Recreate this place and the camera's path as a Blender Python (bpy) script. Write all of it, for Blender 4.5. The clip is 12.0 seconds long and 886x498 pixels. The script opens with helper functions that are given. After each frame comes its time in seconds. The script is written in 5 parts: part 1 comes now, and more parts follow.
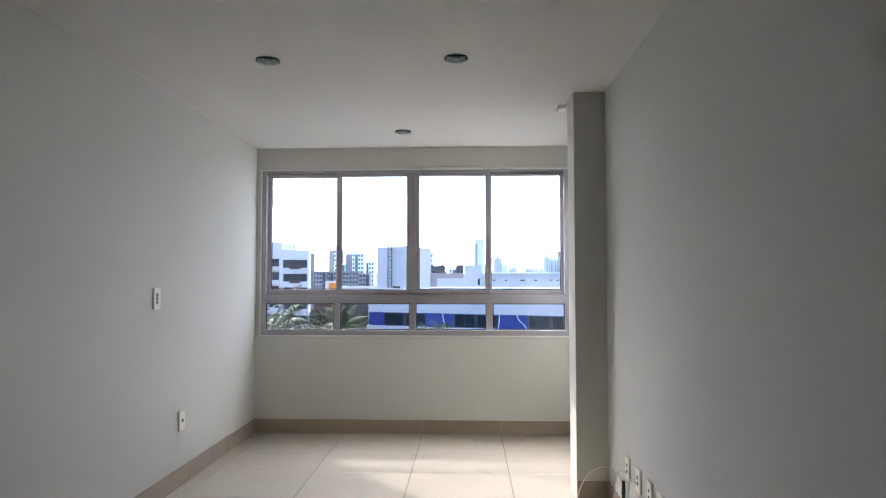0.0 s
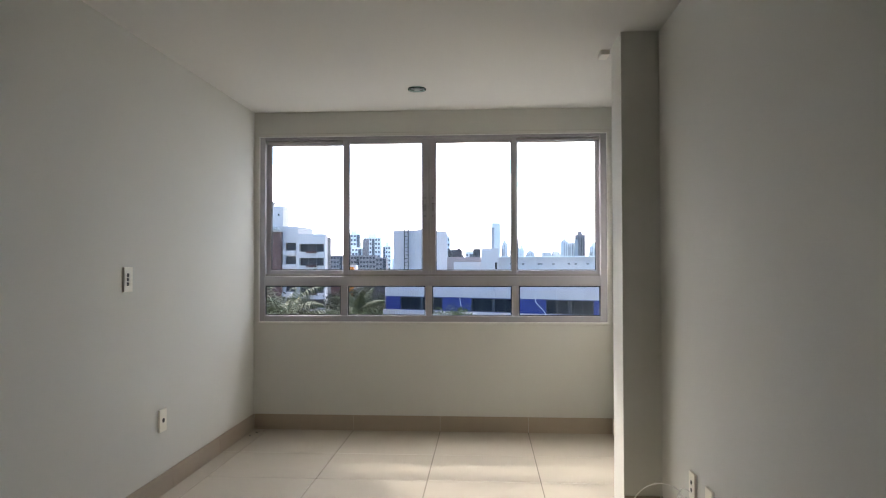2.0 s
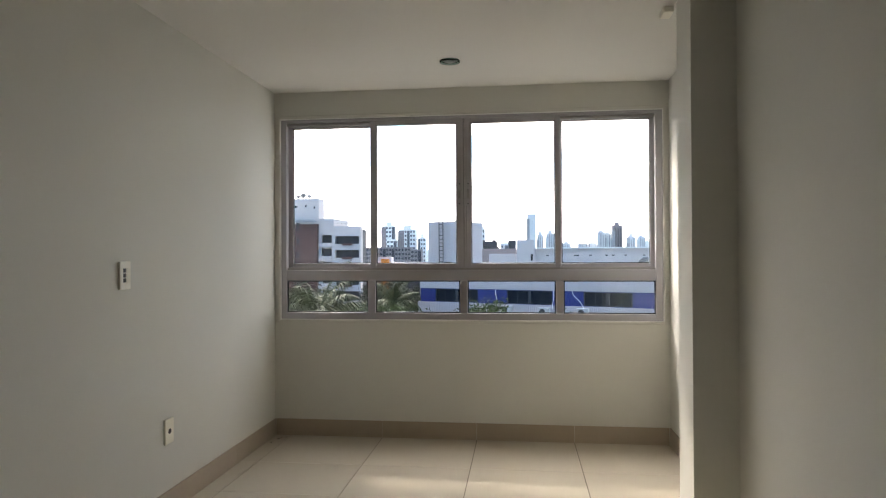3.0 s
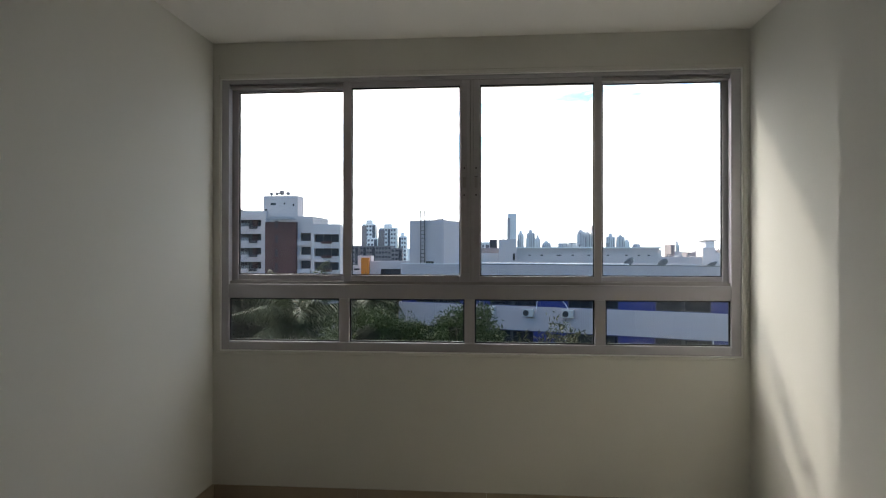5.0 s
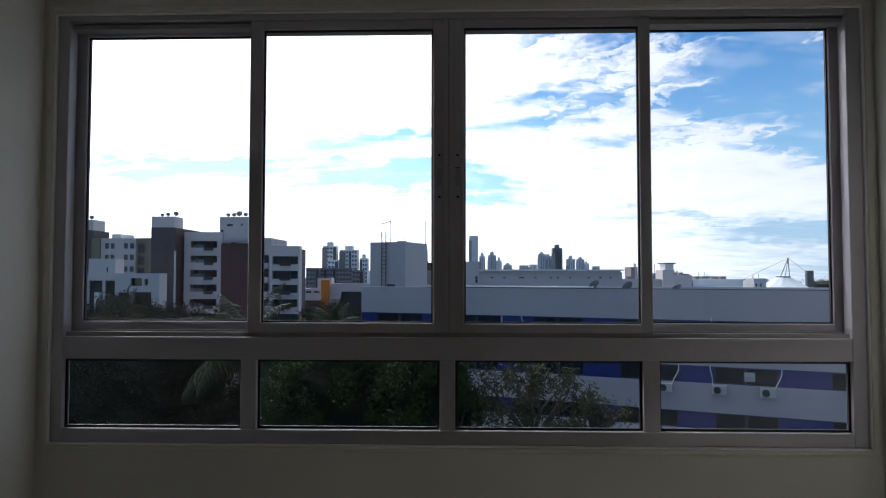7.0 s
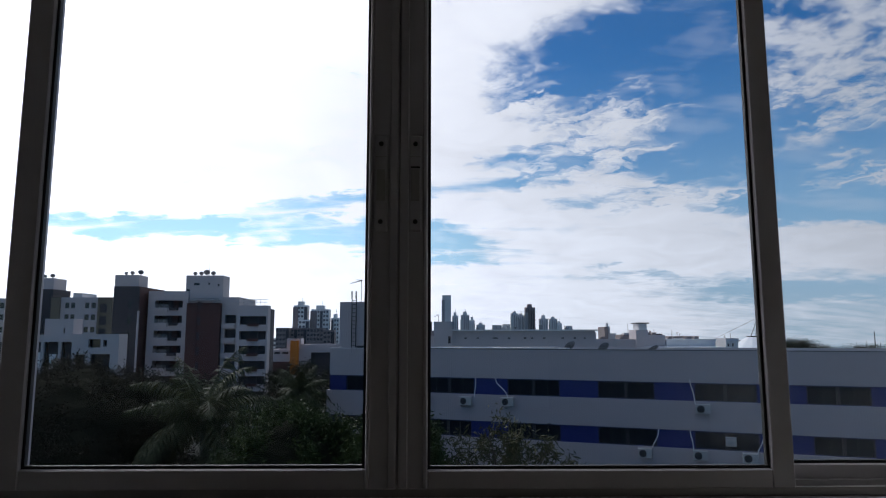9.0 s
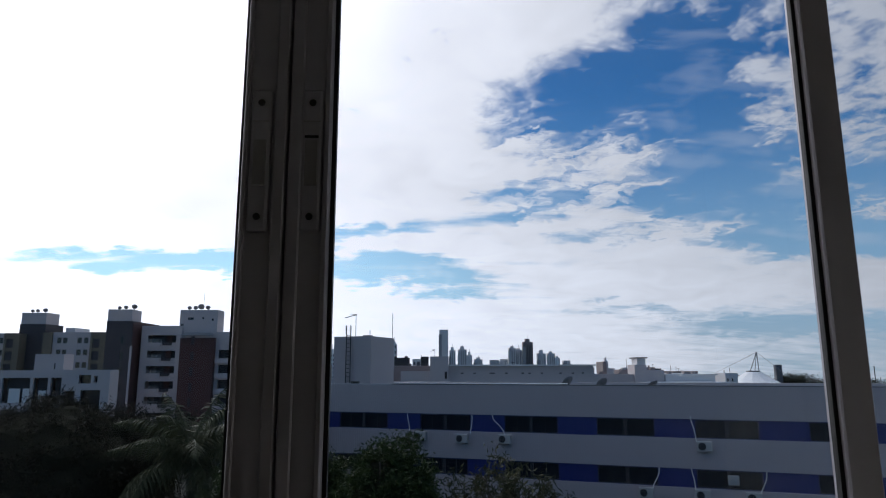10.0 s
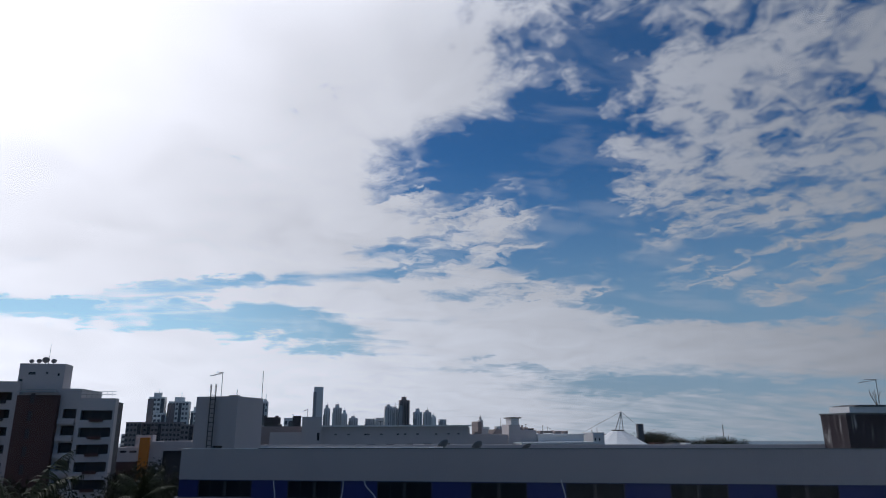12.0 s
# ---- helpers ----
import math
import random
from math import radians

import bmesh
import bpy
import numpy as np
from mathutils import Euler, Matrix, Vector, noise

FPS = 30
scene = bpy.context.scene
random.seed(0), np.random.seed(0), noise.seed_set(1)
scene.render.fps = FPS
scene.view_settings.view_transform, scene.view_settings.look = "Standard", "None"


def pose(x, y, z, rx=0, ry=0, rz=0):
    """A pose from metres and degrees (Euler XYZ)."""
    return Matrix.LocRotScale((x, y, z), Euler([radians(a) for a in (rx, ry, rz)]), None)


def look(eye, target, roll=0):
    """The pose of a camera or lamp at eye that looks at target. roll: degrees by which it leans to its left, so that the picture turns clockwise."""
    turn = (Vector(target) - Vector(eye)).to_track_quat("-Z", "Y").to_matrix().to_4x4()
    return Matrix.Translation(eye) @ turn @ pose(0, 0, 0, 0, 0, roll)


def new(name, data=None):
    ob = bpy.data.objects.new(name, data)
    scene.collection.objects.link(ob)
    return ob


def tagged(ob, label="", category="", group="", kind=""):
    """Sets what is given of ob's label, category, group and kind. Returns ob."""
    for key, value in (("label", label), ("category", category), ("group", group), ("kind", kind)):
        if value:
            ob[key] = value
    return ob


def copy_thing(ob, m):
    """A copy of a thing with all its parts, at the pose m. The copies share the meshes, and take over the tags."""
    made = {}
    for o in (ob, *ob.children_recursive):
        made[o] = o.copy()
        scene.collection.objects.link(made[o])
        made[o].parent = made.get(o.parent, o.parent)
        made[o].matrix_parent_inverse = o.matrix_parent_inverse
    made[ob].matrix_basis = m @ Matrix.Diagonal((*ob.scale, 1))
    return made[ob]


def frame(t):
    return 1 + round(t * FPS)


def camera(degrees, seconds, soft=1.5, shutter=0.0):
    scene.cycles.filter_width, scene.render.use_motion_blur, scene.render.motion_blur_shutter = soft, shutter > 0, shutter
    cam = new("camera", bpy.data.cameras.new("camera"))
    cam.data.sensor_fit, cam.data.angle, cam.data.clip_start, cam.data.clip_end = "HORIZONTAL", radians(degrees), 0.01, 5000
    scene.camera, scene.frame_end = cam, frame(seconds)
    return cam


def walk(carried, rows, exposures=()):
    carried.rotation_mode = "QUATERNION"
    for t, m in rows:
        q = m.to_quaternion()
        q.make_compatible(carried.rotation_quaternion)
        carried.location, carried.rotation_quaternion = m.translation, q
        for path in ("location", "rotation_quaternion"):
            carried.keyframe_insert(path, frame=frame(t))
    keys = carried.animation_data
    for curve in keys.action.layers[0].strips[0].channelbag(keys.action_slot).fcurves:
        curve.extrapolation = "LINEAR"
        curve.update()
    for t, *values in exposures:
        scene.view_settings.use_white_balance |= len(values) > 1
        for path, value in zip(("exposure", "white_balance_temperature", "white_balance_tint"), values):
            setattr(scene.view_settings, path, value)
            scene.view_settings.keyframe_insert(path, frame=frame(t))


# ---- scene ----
# ---- camera and walk ----
cam = camera(68.1, 12.0, 1.1)
PATH = [
    (0, (1.841, -5.637, 1.365), (1.6901, -1.6437, 1.5428), -0.03),
    (0.5, (1.845, -5.492, 1.355), (1.6734, -1.4999, 1.5286), -0.16),
    (1, (1.841, -5.346, 1.330), (1.6261, -1.3549, 1.4889), -0.10),
    (1.5, (1.806, -5.144, 1.330), (1.5551, -1.1537, 1.4313), -0.05),
    (2, (1.793, -5.009, 1.329), (1.5406, -1.0173, 1.4101), -0.10),
    (2.5, (1.793, -4.813, 1.326), (1.4576, -0.8269, 1.3696), -0.26),
    (3, (1.755, -4.560, 1.333), (1.2900, -0.5874, 1.3643), -0.28),
    (3.5, (1.669, -4.265, 1.369), (1.1950, -0.2927, 1.3833), -0.05),
    (5.5, (1.506, -3.050, 1.401), (1.2287, 0.9404, 1.4371), 0.06),
    (6, (1.482, -2.724, 1.423), (1.2732, 1.2698, 1.4981), 0.10),
    (6.5, (1.426, -2.440, 1.415), (1.2691, 1.5548, 1.5318), 0.07),
    (8.5, (1.401, -1.331, 1.490), (1.4114, 2.6495, 1.8787), 0.01),
    (9, (1.432, -1.116, 1.490), (1.4835, 2.8498, 2.0097), -0.04),
    (9.5, (1.492, -0.898, 1.515), (1.5575, 3.0506, 2.1517), -0.10),
    (10, (1.540, -0.732, 1.511), (1.6086, 3.2011, 2.2365), -0.11),
    (10.5, (1.567, -0.517, 1.559), (1.7401, 3.3996, 2.3520), -0.04),
    (11, (1.592, -0.386, 1.626), (1.8885, 3.4976, 2.5380), -0.09),
    (11.5, (1.622, -0.275, 1.700), (2.0042, 3.5752, 2.7147), -0.07),
    (12, (1.650, -0.195, 1.755), (2.4259, 3.5843, 2.8108), -0.25),
]
EXPOSURES = [
    (0, 3.14, 6250, 14), (1.5, 2.91, 6600, 13), (2.5, 2.67, 7050, 12), (3.5, 2.38, 7450, 11), (5.5, 1.52, 6700, 9), (6.0, 1.3, 6400, 10), (6.5, 0.9, 6350, 11),
    (8.5, -0.03, 6350, 13), (10, -0.20, 6350, 13), (11.0, -0.38, 6350, 13), (11.5, -0.53, 6350, 14), (12, -0.53, 6400, 14),
]
walk(cam, [(t, look(eye, target, roll)) for t, eye, target, roll in PATH], EXPOSURES)

# ---- sun and sky ----
SUN_FROM = Vector((-0.70, 0.84, 0.86)).normalized()
sun = new("sun", bpy.data.lights.new("sun", "SUN"))
sun.data.energy, sun.data.angle, sun.data.color = 0.42, radians(3.5), (1.0, 0.965, 0.91)
sun.matrix_world = look(SUN_FROM * 60, (0, 0, 0))


class Nodes:
    """Short hand for building a node tree."""

    def __init__(self, tree):
        self.tree = tree
        tree.nodes.clear()

    def add(self, kind, inputs=None):
        node = self.tree.nodes.new(kind)
        return self.fill(node, inputs)

    def fill(self, node, inputs):
        for key, value in (inputs or {}).items():
            if isinstance(value, bpy.types.NodeSocket):
                self.tree.links.new(value, node.inputs[key])
            else:
                node.inputs[key].default_value = value
        return node

    def math(self, op, a, b=0.0, c=None, clamp=False):
        inputs = {0: a, 1: b}
        if c is not None:
            inputs[2] = c
        node = self.tree.nodes.new("ShaderNodeMath")
        node.operation, node.use_clamp = op, clamp
        return self.fill(node, inputs).outputs[0]

    def mix(self, fac, a, b, blend="MIX"):
        n = self.add("ShaderNodeMix")
        n.data_type, n.blend_type = "RGBA", blend
        for key, value in ((0, fac), (6, a), (7, b)):
            if isinstance(value, bpy.types.NodeSocket):
                self.tree.links.new(value, n.inputs[key])
            else:
                n.inputs[key].default_value = value if key == 0 else (*value, 1)
        return n.outputs[2]

    def ramp(self, fac, lo, hi):
        node = self.add("ShaderNodeMapRange")
        node.interpolation_type = "SMOOTHSTEP"
        return self.fill(node, {0: fac, 1: lo, 2: hi}).outputs[0]

    def noise(self, vector, scale, detail=4, rough=0.55, distort=0.0):
        return self.add("ShaderNodeTexNoise", {"Vector": vector, "Scale": scale, "Detail": detail, "Roughness": rough, "Distortion": distort}).outputs[0]


def build_sky():
    """Blue sky behind broken high cloud: a bright sheet round the sun, a blue hole beside it, mottled cloud beyond, streaks low down."""
    world = bpy.data.worlds.new("sky")
    world.use_nodes = True
    scene.world = world
    n = Nodes(world.node_tree)
    way = n.add("ShaderNodeTexCoord").outputs["Generated"]
    sep = n.add("ShaderNodeSeparateXYZ", {0: way})
    x, y, z = sep.outputs
    up = n.math("MAXIMUM", n.math("ADD", z, 0.019), 0.004)
    lifted = n.add("ShaderNodeCombineXYZ", {0: x, 1: y, 2: up}).outputs[0]
    sky = n.add("ShaderNodeTexSky")
    sky.sky_type, sky.sun_disc = "NISHITA", False
    n.fill(sky, {"Vector": lifted})
    sky.sun_elevation = math.asin(SUN_FROM.z)
    sky.sun_rotation = math.atan2(SUN_FROM.x, SUN_FROM.y)
    sky.altitude, sky.air_density, sky.dust_density, sky.ozone_density = 0, 0.8, 0.1, 3.0
    # the cloud sheet seen in perspective
    low = n.math("ADD", up, 0.17)
    px, py = n.math("DIVIDE", x, low), n.math("DIVIDE", y, low)
    flat = n.add("ShaderNodeCombineXYZ", {0: px, 1: py, 2: 0.0}).outputs[0]
    big = n.noise(flat, 1.9, 5, 0.6, 0.2)
    fine = n.noise(flat, 9.0, 5, 0.6, 0.35)
    soft = n.noise(flat, 4.2, 5, 0.58, 0.7)
    turned = n.add("ShaderNodeMapping", {"Vector": flat, "Rotation": (0, 0, radians(24)), "Scale": (0.7, 2.6, 1)}).outputs[0]
    streak = n.noise(turned, 2.7, 4, 0.55, 0.45)
    # tangent coordinates ahead of the window
    ahead = n.math("MAXIMUM", y, 0.05)
    u, v = n.math("DIVIDE", x, ahead), n.math("DIVIDE", n.math("SUBTRACT", up, 0.015), ahead)
    wob = n.math("MULTIPLY", n.math("SUBTRACT", fine, 0.5), 0.10)
    wob2 = n.math("MULTIPLY", n.math("SUBTRACT", big, 0.5), 0.16)
    uu, vv = n.math("ADD", n.math("ADD", u, wob), wob2), n.math("ADD", n.math("ADD", v, n.math("MULTIPLY", wob, -0.5)), n.math("MULTIPLY", wob2, 0.4))

    def hole(cx, cy, rx, ry, tilt):
        c, s = math.cos(radians(tilt)), math.sin(radians(tilt))
        du, dv = n.math("SUBTRACT", uu, cx), n.math("SUBTRACT", vv, cy)
        a = n.math("MULTIPLY_ADD", du, c / rx, n.math("MULTIPLY", dv, s / rx))
        b = n.math("MULTIPLY_ADD", du, -s / ry, n.math("MULTIPLY", dv, c / ry))
        r = n.math("ADD", n.math("MULTIPLY", a, a), n.math("MULTIPLY", b, b))
        return n.math("SUBTRACT", 1.0, n.ramp(n.math("SQRT", r), 0.35, 1.55))

    # how thick the cloud lies: 1 is closed, 0 is open sky
    blobs = [
        (hole(0.285, 0.447, 0.22, 0.090, 8), 1.25), (hole(0.40, 0.480, 0.125, 0.120, 0), 1.25), (hole(0.46, 0.365, 0.10, 0.085, -25), 1.0), (hole(0.46, 0.630, 0.18, 0.12, 30), 0.62),
        (hole(0.14, 0.262, 0.125, 0.034, 13), 0.85), (hole(0.47, 0.245, 0.22, 0.026, -9), 0.40), (hole(-0.40, 0.166, 0.24, 0.021, -2), 1.3), (hole(-0.09, 0.156, 0.21, 0.026, -8), 1.4), (hole(-0.18, 0.203, 0.22, 0.014, 7), 1.0),
        (hole(0.30, 0.094, 0.12, 0.010, 0), 0.6), (hole(0.62, 0.072, 0.30, 0.014, 0), 0.5), (hole(0.68, 0.206, 0.20, 0.024, -2), 0.62),
    ]
    clear = 0.0
    for b, weight in blobs:
        clear = n.math("MAXIMUM", clear, n.math("MULTIPLY", b, weight))
    aside = n.ramp(n.math("MULTIPLY_ADD", n.math("MAXIMUM", n.math("SUBTRACT", v, 0.45), 0.0), 0.45, u), 0.22, 0.56)
    bottom = n.math("SUBTRACT", 1.0, n.ramp(v, 0.24, 0.42))
    middle = n.math("MULTIPLY", bottom, n.ramp(u, -0.15, 0.25))
    thick = n.math("MULTIPLY_ADD", aside, -0.70, 1.33)
    thick = n.math("MULTIPLY_ADD", middle, -0.20, thick)
    thick = n.math("SUBTRACT", thick, clear)
    # puffs high up, combed streaks low down
    cells = n.math("MULTIPLY", n.math("SUBTRACT", n.noise(flat, 14.0, 3, 0.6, 0.6), 0.5), n.math("MULTIPLY", aside, 1.8))
    puffs = n.math("MULTIPLY_ADD", n.math("SUBTRACT", fine, 0.5), 1.5, n.math("MULTIPLY_ADD", n.math("SUBTRACT", soft, 0.5), 1.9, n.math("MULTIPLY", n.math("SUBTRACT", big, 0.5), 0.9)))
    puffs = n.math("MULTIPLY_ADD", n.math("SUBTRACT", n.noise(flat, 27.0, 4, 0.6, 0.3), 0.5), 0.7, n.math("ADD", puffs, cells))
    combed = n.math("MULTIPLY_ADD", n.math("SUBTRACT", streak, 0.5), n.math("MULTIPLY_ADD", n.ramp(u, 0.15, 0.45), -1.3, 2.6), n.math("MULTIPLY", n.math("SUBTRACT", soft, 0.5), 0.6))
    comb = n.add("ShaderNodeMapping", {"Vector": n.add("ShaderNodeCombineXYZ", {0: uu, 1: vv, 2: 0.0}).outputs[0], "Rotation": (0, 0, radians(17)), "Scale": (0.30, 0.026, 1)})
    comb.vector_type = "TEXTURE"
    fibres = n.math("SUBTRACT", n.noise(comb.outputs[0], 1.0, 5, 0.62, 0.5), 0.5)
    belt = n.math("MULTIPLY", n.ramp(v, 0.10, 0.22), n.math("SUBTRACT", 1.0, n.ramp(v, 0.30, 0.50)))
    belt = n.math("MULTIPLY", belt, n.ramp(u, -0.05, 0.22))
    thick = n.math("MULTIPLY_ADD", n.math("MULTIPLY", fibres, belt), 3.6, n.math("MULTIPLY_ADD", belt, -0.12, thick))
    bank = n.math("MULTIPLY", n.math("MULTIPLY", n.ramp(vv, 0.085, 0.125), n.math("SUBTRACT", 1.0, n.ramp(vv, 0.165, 0.205))), n.ramp(u, 0.15, 0.45))
    thick = n.math("MULTIPLY_ADD", bank, 0.62, thick)
    grain = n.math("ADD", n.math("MULTIPLY", combed, bottom), n.math("MULTIPLY", puffs, n.math("SUBTRACT", 1.0, bottom)))
    cover = n.ramp(n.math("ADD", thick, grain), 0.0, 0.95)
    cover = n.math("MULTIPLY", cover, n.math("MULTIPLY_ADD", n.math("MULTIPLY", aside, n.ramp(v, 0.30, 0.50)), -0.10, 1.0))
    # thick cloud towards the sun, a thin veil over the rest
    cover = n.math("MULTIPLY", cover, n.ramp(y, -0.25, 0.30))
    wisps = n.math("MULTIPLY", n.ramp(n.math("MULTIPLY_ADD", streak, 0.5, n.math("MULTIPLY", soft, 0.5)), 0.42, 0.66), 0.30)
    cover = n.math("MAXIMUM", cover, wisps)
    cover = n.math("MAXIMUM", cover, n.math("MULTIPLY_ADD", n.ramp(y, -0.3, 0.3), -0.20, 0.26))
    # light on the cloud: brightest towards the sun
    product = n.add("ShaderNodeVectorMath")
    product.operation = "DOT_PRODUCT"
    dot = n.fill(product, {0: way, 1: tuple(SUN_FROM)}).outputs["Value"]
    near = n.math("POWER", n.math("MAXIMUM", dot, 0.0), 2.0)
    glow = n.math("POWER", n.math("MAXIMUM", dot, 0.0), 14.0)
    level = n.math("MULTIPLY_ADD", near, 9.0, n.math("MULTIPLY_ADD", n.ramp(dot, -0.6, 0.2), 3.5, 1.1))
    level = n.math("MULTIPLY_ADD", glow, 11.0, level)
    level = n.math("MULTIPLY", level, n.math("MULTIPLY_ADD", n.math("SUBTRACT", soft, 0.5), 0.34, 1.0))
    depth = n.math("MULTIPLY", n.math("SUBTRACT", 1.0, n.ramp(z, 0.02, 0.30)), n.math("SUBTRACT", 1.0, n.ramp(u, 0.35, 1.3)))
    level = n.math("MULTIPLY", level, n.math("MULTIPLY_ADD", depth, 0.42, 1.0))
    # the cloud overhead is thinner and brighter than that low down
    level = n.math("MULTIPLY", level, n.math("MULTIPLY_ADD", n.ramp(z, 0.52, 0.85), 1.3, 1.0))
    tint = n.add("ShaderNodeCombineColor", {0: n.math("MULTIPLY", level, n.math("MULTIPLY_ADD", near, 0.13, 0.88)), 1: n.math("MULTIPLY", level, n.math("MULTIPLY_ADD", near, 0.06, 0.945)), 2: n.math("MULTIPLY", level, 1.08)}).outputs[0]
    blue = n.add("ShaderNodeHueSaturation", {"Saturation": SKY_SATURATION, "Value": SKY_VALUE, "Color": sky.outputs[0]}).outputs[0]
    haze = n.math("SUBTRACT", 1.0, n.ramp(z, 0.0, 0.12))
    veil = n.math("SUBTRACT", 1.0, n.ramp(z, 0.06, 0.42))
    pale = n.mix(n.math("MULTIPLY", n.math("MULTIPLY", veil, 0.95), n.ramp(y, -0.4, 0.2)), blue, n.mix(n.ramp(u, -0.35, 0.35), (6.8, 11.3, 14.2), (2.5, 4.4, 6.3)))
    hazed = n.mix(n.math("MULTIPLY", n.math("MULTIPLY", haze, 0.7), n.ramp(y, -0.4, 0.2)), pale, (3.6, 4.7, 5.7))
    both = n.mix(cover, hazed, tint)
    back = n.add("ShaderNodeBackground", {"Color": both, "Strength": 0.10})
    n.add("ShaderNodeOutputWorld", {0: back.outputs[0]})


SKY_SATURATION, SKY_VALUE = 1.5, 1.0
build_sky()
scene.view_settings.exposure = EXPOSURES[0][1]

# ---- materials ----
def material(name, base, rough=0.6, metal=0.0, vary=0.06, scale=3.0, grain=60.0, bump=0.0, bump_scale=80.0, spec=0.5, stain=None, stain_scale=0.6, random=0.0, coords="Object", island=0.0):
    """A procedural surface: colour varied at two scales, optional stains, fine relief."""
    m = bpy.data.materials.new(name)
    m.use_nodes = True
    n = Nodes(m.node_tree)
    at = n.add("ShaderNodeTexCoord").outputs[coords]
    coarse, small = n.noise(at, scale, 4, 0.6), n.noise(at, grain, 3, 0.6)
    amount = n.math("ADD", n.math("MULTIPLY", n.math("SUBTRACT", coarse, 0.5), 2 * vary), n.math("MULTIPLY", n.math("SUBTRACT", small, 0.5), vary))
    if random:
        amount = n.math("ADD", amount, n.math("MULTIPLY", n.math("SUBTRACT", n.add("ShaderNodeObjectInfo").outputs["Random"], 0.5), random))
    if island:
        amount = n.math("ADD", amount, n.math("MULTIPLY", n.math("SUBTRACT", n.add("ShaderNodeNewGeometry").outputs["Random Per Island"], 0.5), island))
    colour = n.add("ShaderNodeHueSaturation", {"Value": n.math("ADD", amount, 1.0), "Color": (*base, 1)}).outputs[0]
    if stain:
        spots = n.ramp(n.noise(at, stain_scale, 6, 0.7, 0.8), 0.52, 0.72)
        colour = n.mix(n.math("MULTIPLY", spots, stain[3]), colour, stain[:3])
    rough_out = n.math("MULTIPLY_ADD", n.math("SUBTRACT", coarse, 0.5), 0.15, rough, clamp=True)
    p = n.add("ShaderNodeBsdfPrincipled", {"Base Color": colour, "Roughness": rough_out, "Metallic": metal, "Specular IOR Level": spec})
    if bump:
        relief = n.add("ShaderNodeBump", {"Height": n.noise(at, bump_scale, 4, 0.6), "Strength": bump, "Distance": 0.01})
        n.tree.links.new(relief.outputs[0], p.inputs["Normal"])
    n.add("ShaderNodeOutputMaterial", {0: p.outputs[0]})
    return m


def glass_material(name, tint=(1, 1, 1), rough=0.0):
    m = bpy.data.materials.new(name)
    m.use_nodes = True
    n = Nodes(m.node_tree)
    g = n.add("ShaderNodeBsdfGlass", {"Color": (*tint, 1), "Roughness": rough, "IOR": 1.45})
    n.add("ShaderNodeOutputMaterial", {0: g.outputs[0]})
    return m


def leaf_material(name, base, island=0.9, gloss=0.55, spec=0.12):
    m = bpy.data.materials.new(name)
    m.use_nodes = True
    n = Nodes(m.node_tree)
    pick = n.add("ShaderNodeNewGeometry").outputs["Random Per Island"]
    value = n.math("MULTIPLY_ADD", pick, island, 1 - island / 2)
    hue = n.math("MULTIPLY_ADD", pick, -0.05, 0.525)
    colour = n.add("ShaderNodeHueSaturation", {"Hue": hue, "Value": value, "Color": (*base, 1)}).outputs[0]
    p = n.add("ShaderNodeBsdfPrincipled", {"Base Color": colour, "Roughness": gloss, "Specular IOR Level": spec})
    t = n.add("ShaderNodeBsdfTranslucent", {"Color": colour})
    both = n.add("ShaderNodeMixShader", {0: 0.12, 1: p.outputs[0], 2: t.outputs[0]})
    n.add("ShaderNodeOutputMaterial", {0: both.outputs[0]})
    return m


WALL = material("wall_paint", (0.655, 0.645, 0.593), 0.92, vary=0.03, scale=1.2, grain=90, bump=0.08, bump_scale=140, spec=0.08)
CEILING = material("ceiling_paint", (0.73, 0.71, 0.665), 0.92, vary=0.025, scale=0.9, grain=70, bump=0.05, bump_scale=90, spec=0.08)
TILE = material("floor_tile", (0.56, 0.50, 0.41), 0.22, vary=0.03, scale=2.0, grain=45, random=0.04, bump=0.015, bump_scale=9, spec=0.5, stain=(0.62, 0.55, 0.46, 0.25), stain_scale=1.4)
TRIM = material("trim_paint", (0.82, 0.815, 0.80), 0.45, vary=0.02, scale=2, grain=60)
SKIRT = material("skirting_tile", (0.37, 0.30, 0.225), 0.3, vary=0.05, scale=3, grain=50, random=0.08, stain=(0.33, 0.27, 0.2, 0.3), stain_scale=2)
GROUT = material("grout", (0.17, 0.14, 0.11), 0.9, vary=0.12, scale=5)
ALU = material("aluminium", (0.42, 0.405, 0.435), 0.42, metal=0.3, vary=0.04, scale=2.0, grain=120, bump=0.02, bump_scale=200)
# darker copy of ALU, with the shade of recessed parts in its colour
ALU_SHADE = material("aluminium_shaded", (0.33, 0.32, 0.315), 0.45, metal=0.45, vary=0.05, scale=3, grain=120)
RUBBER = material("black_rubber", (0.012, 0.012, 0.013), 0.6, vary=0.1)
SCREW = material("dark_screw", (0.03, 0.03, 0.03), 0.4, metal=0.6)
GLASS = glass_material("window_glass", (0.97, 0.985, 0.98))
PLASTIC = material("white_plastic", (0.84, 0.80, 0.69), 0.35, vary=0.02, scale=8)
PLASTIC_DARK = material("socket_hole", (0.05, 0.045, 0.04), 0.5)
CABLE_W = material("white_cable", (0.8, 0.79, 0.75), 0.45)
GALV_IN = material("plug_pins", (0.5, 0.5, 0.5), 0.3, metal=0.9)
CABLE_B = material("black_cable", (0.02, 0.02, 0.02), 0.5)
LAMP_GLASS = glass_material("lamp_glass", (0.74, 0.85, 0.83), 0.15)
LAMP_METAL = material("lamp_metal", (0.36, 0.39, 0.39), 0.42, metal=0.55)
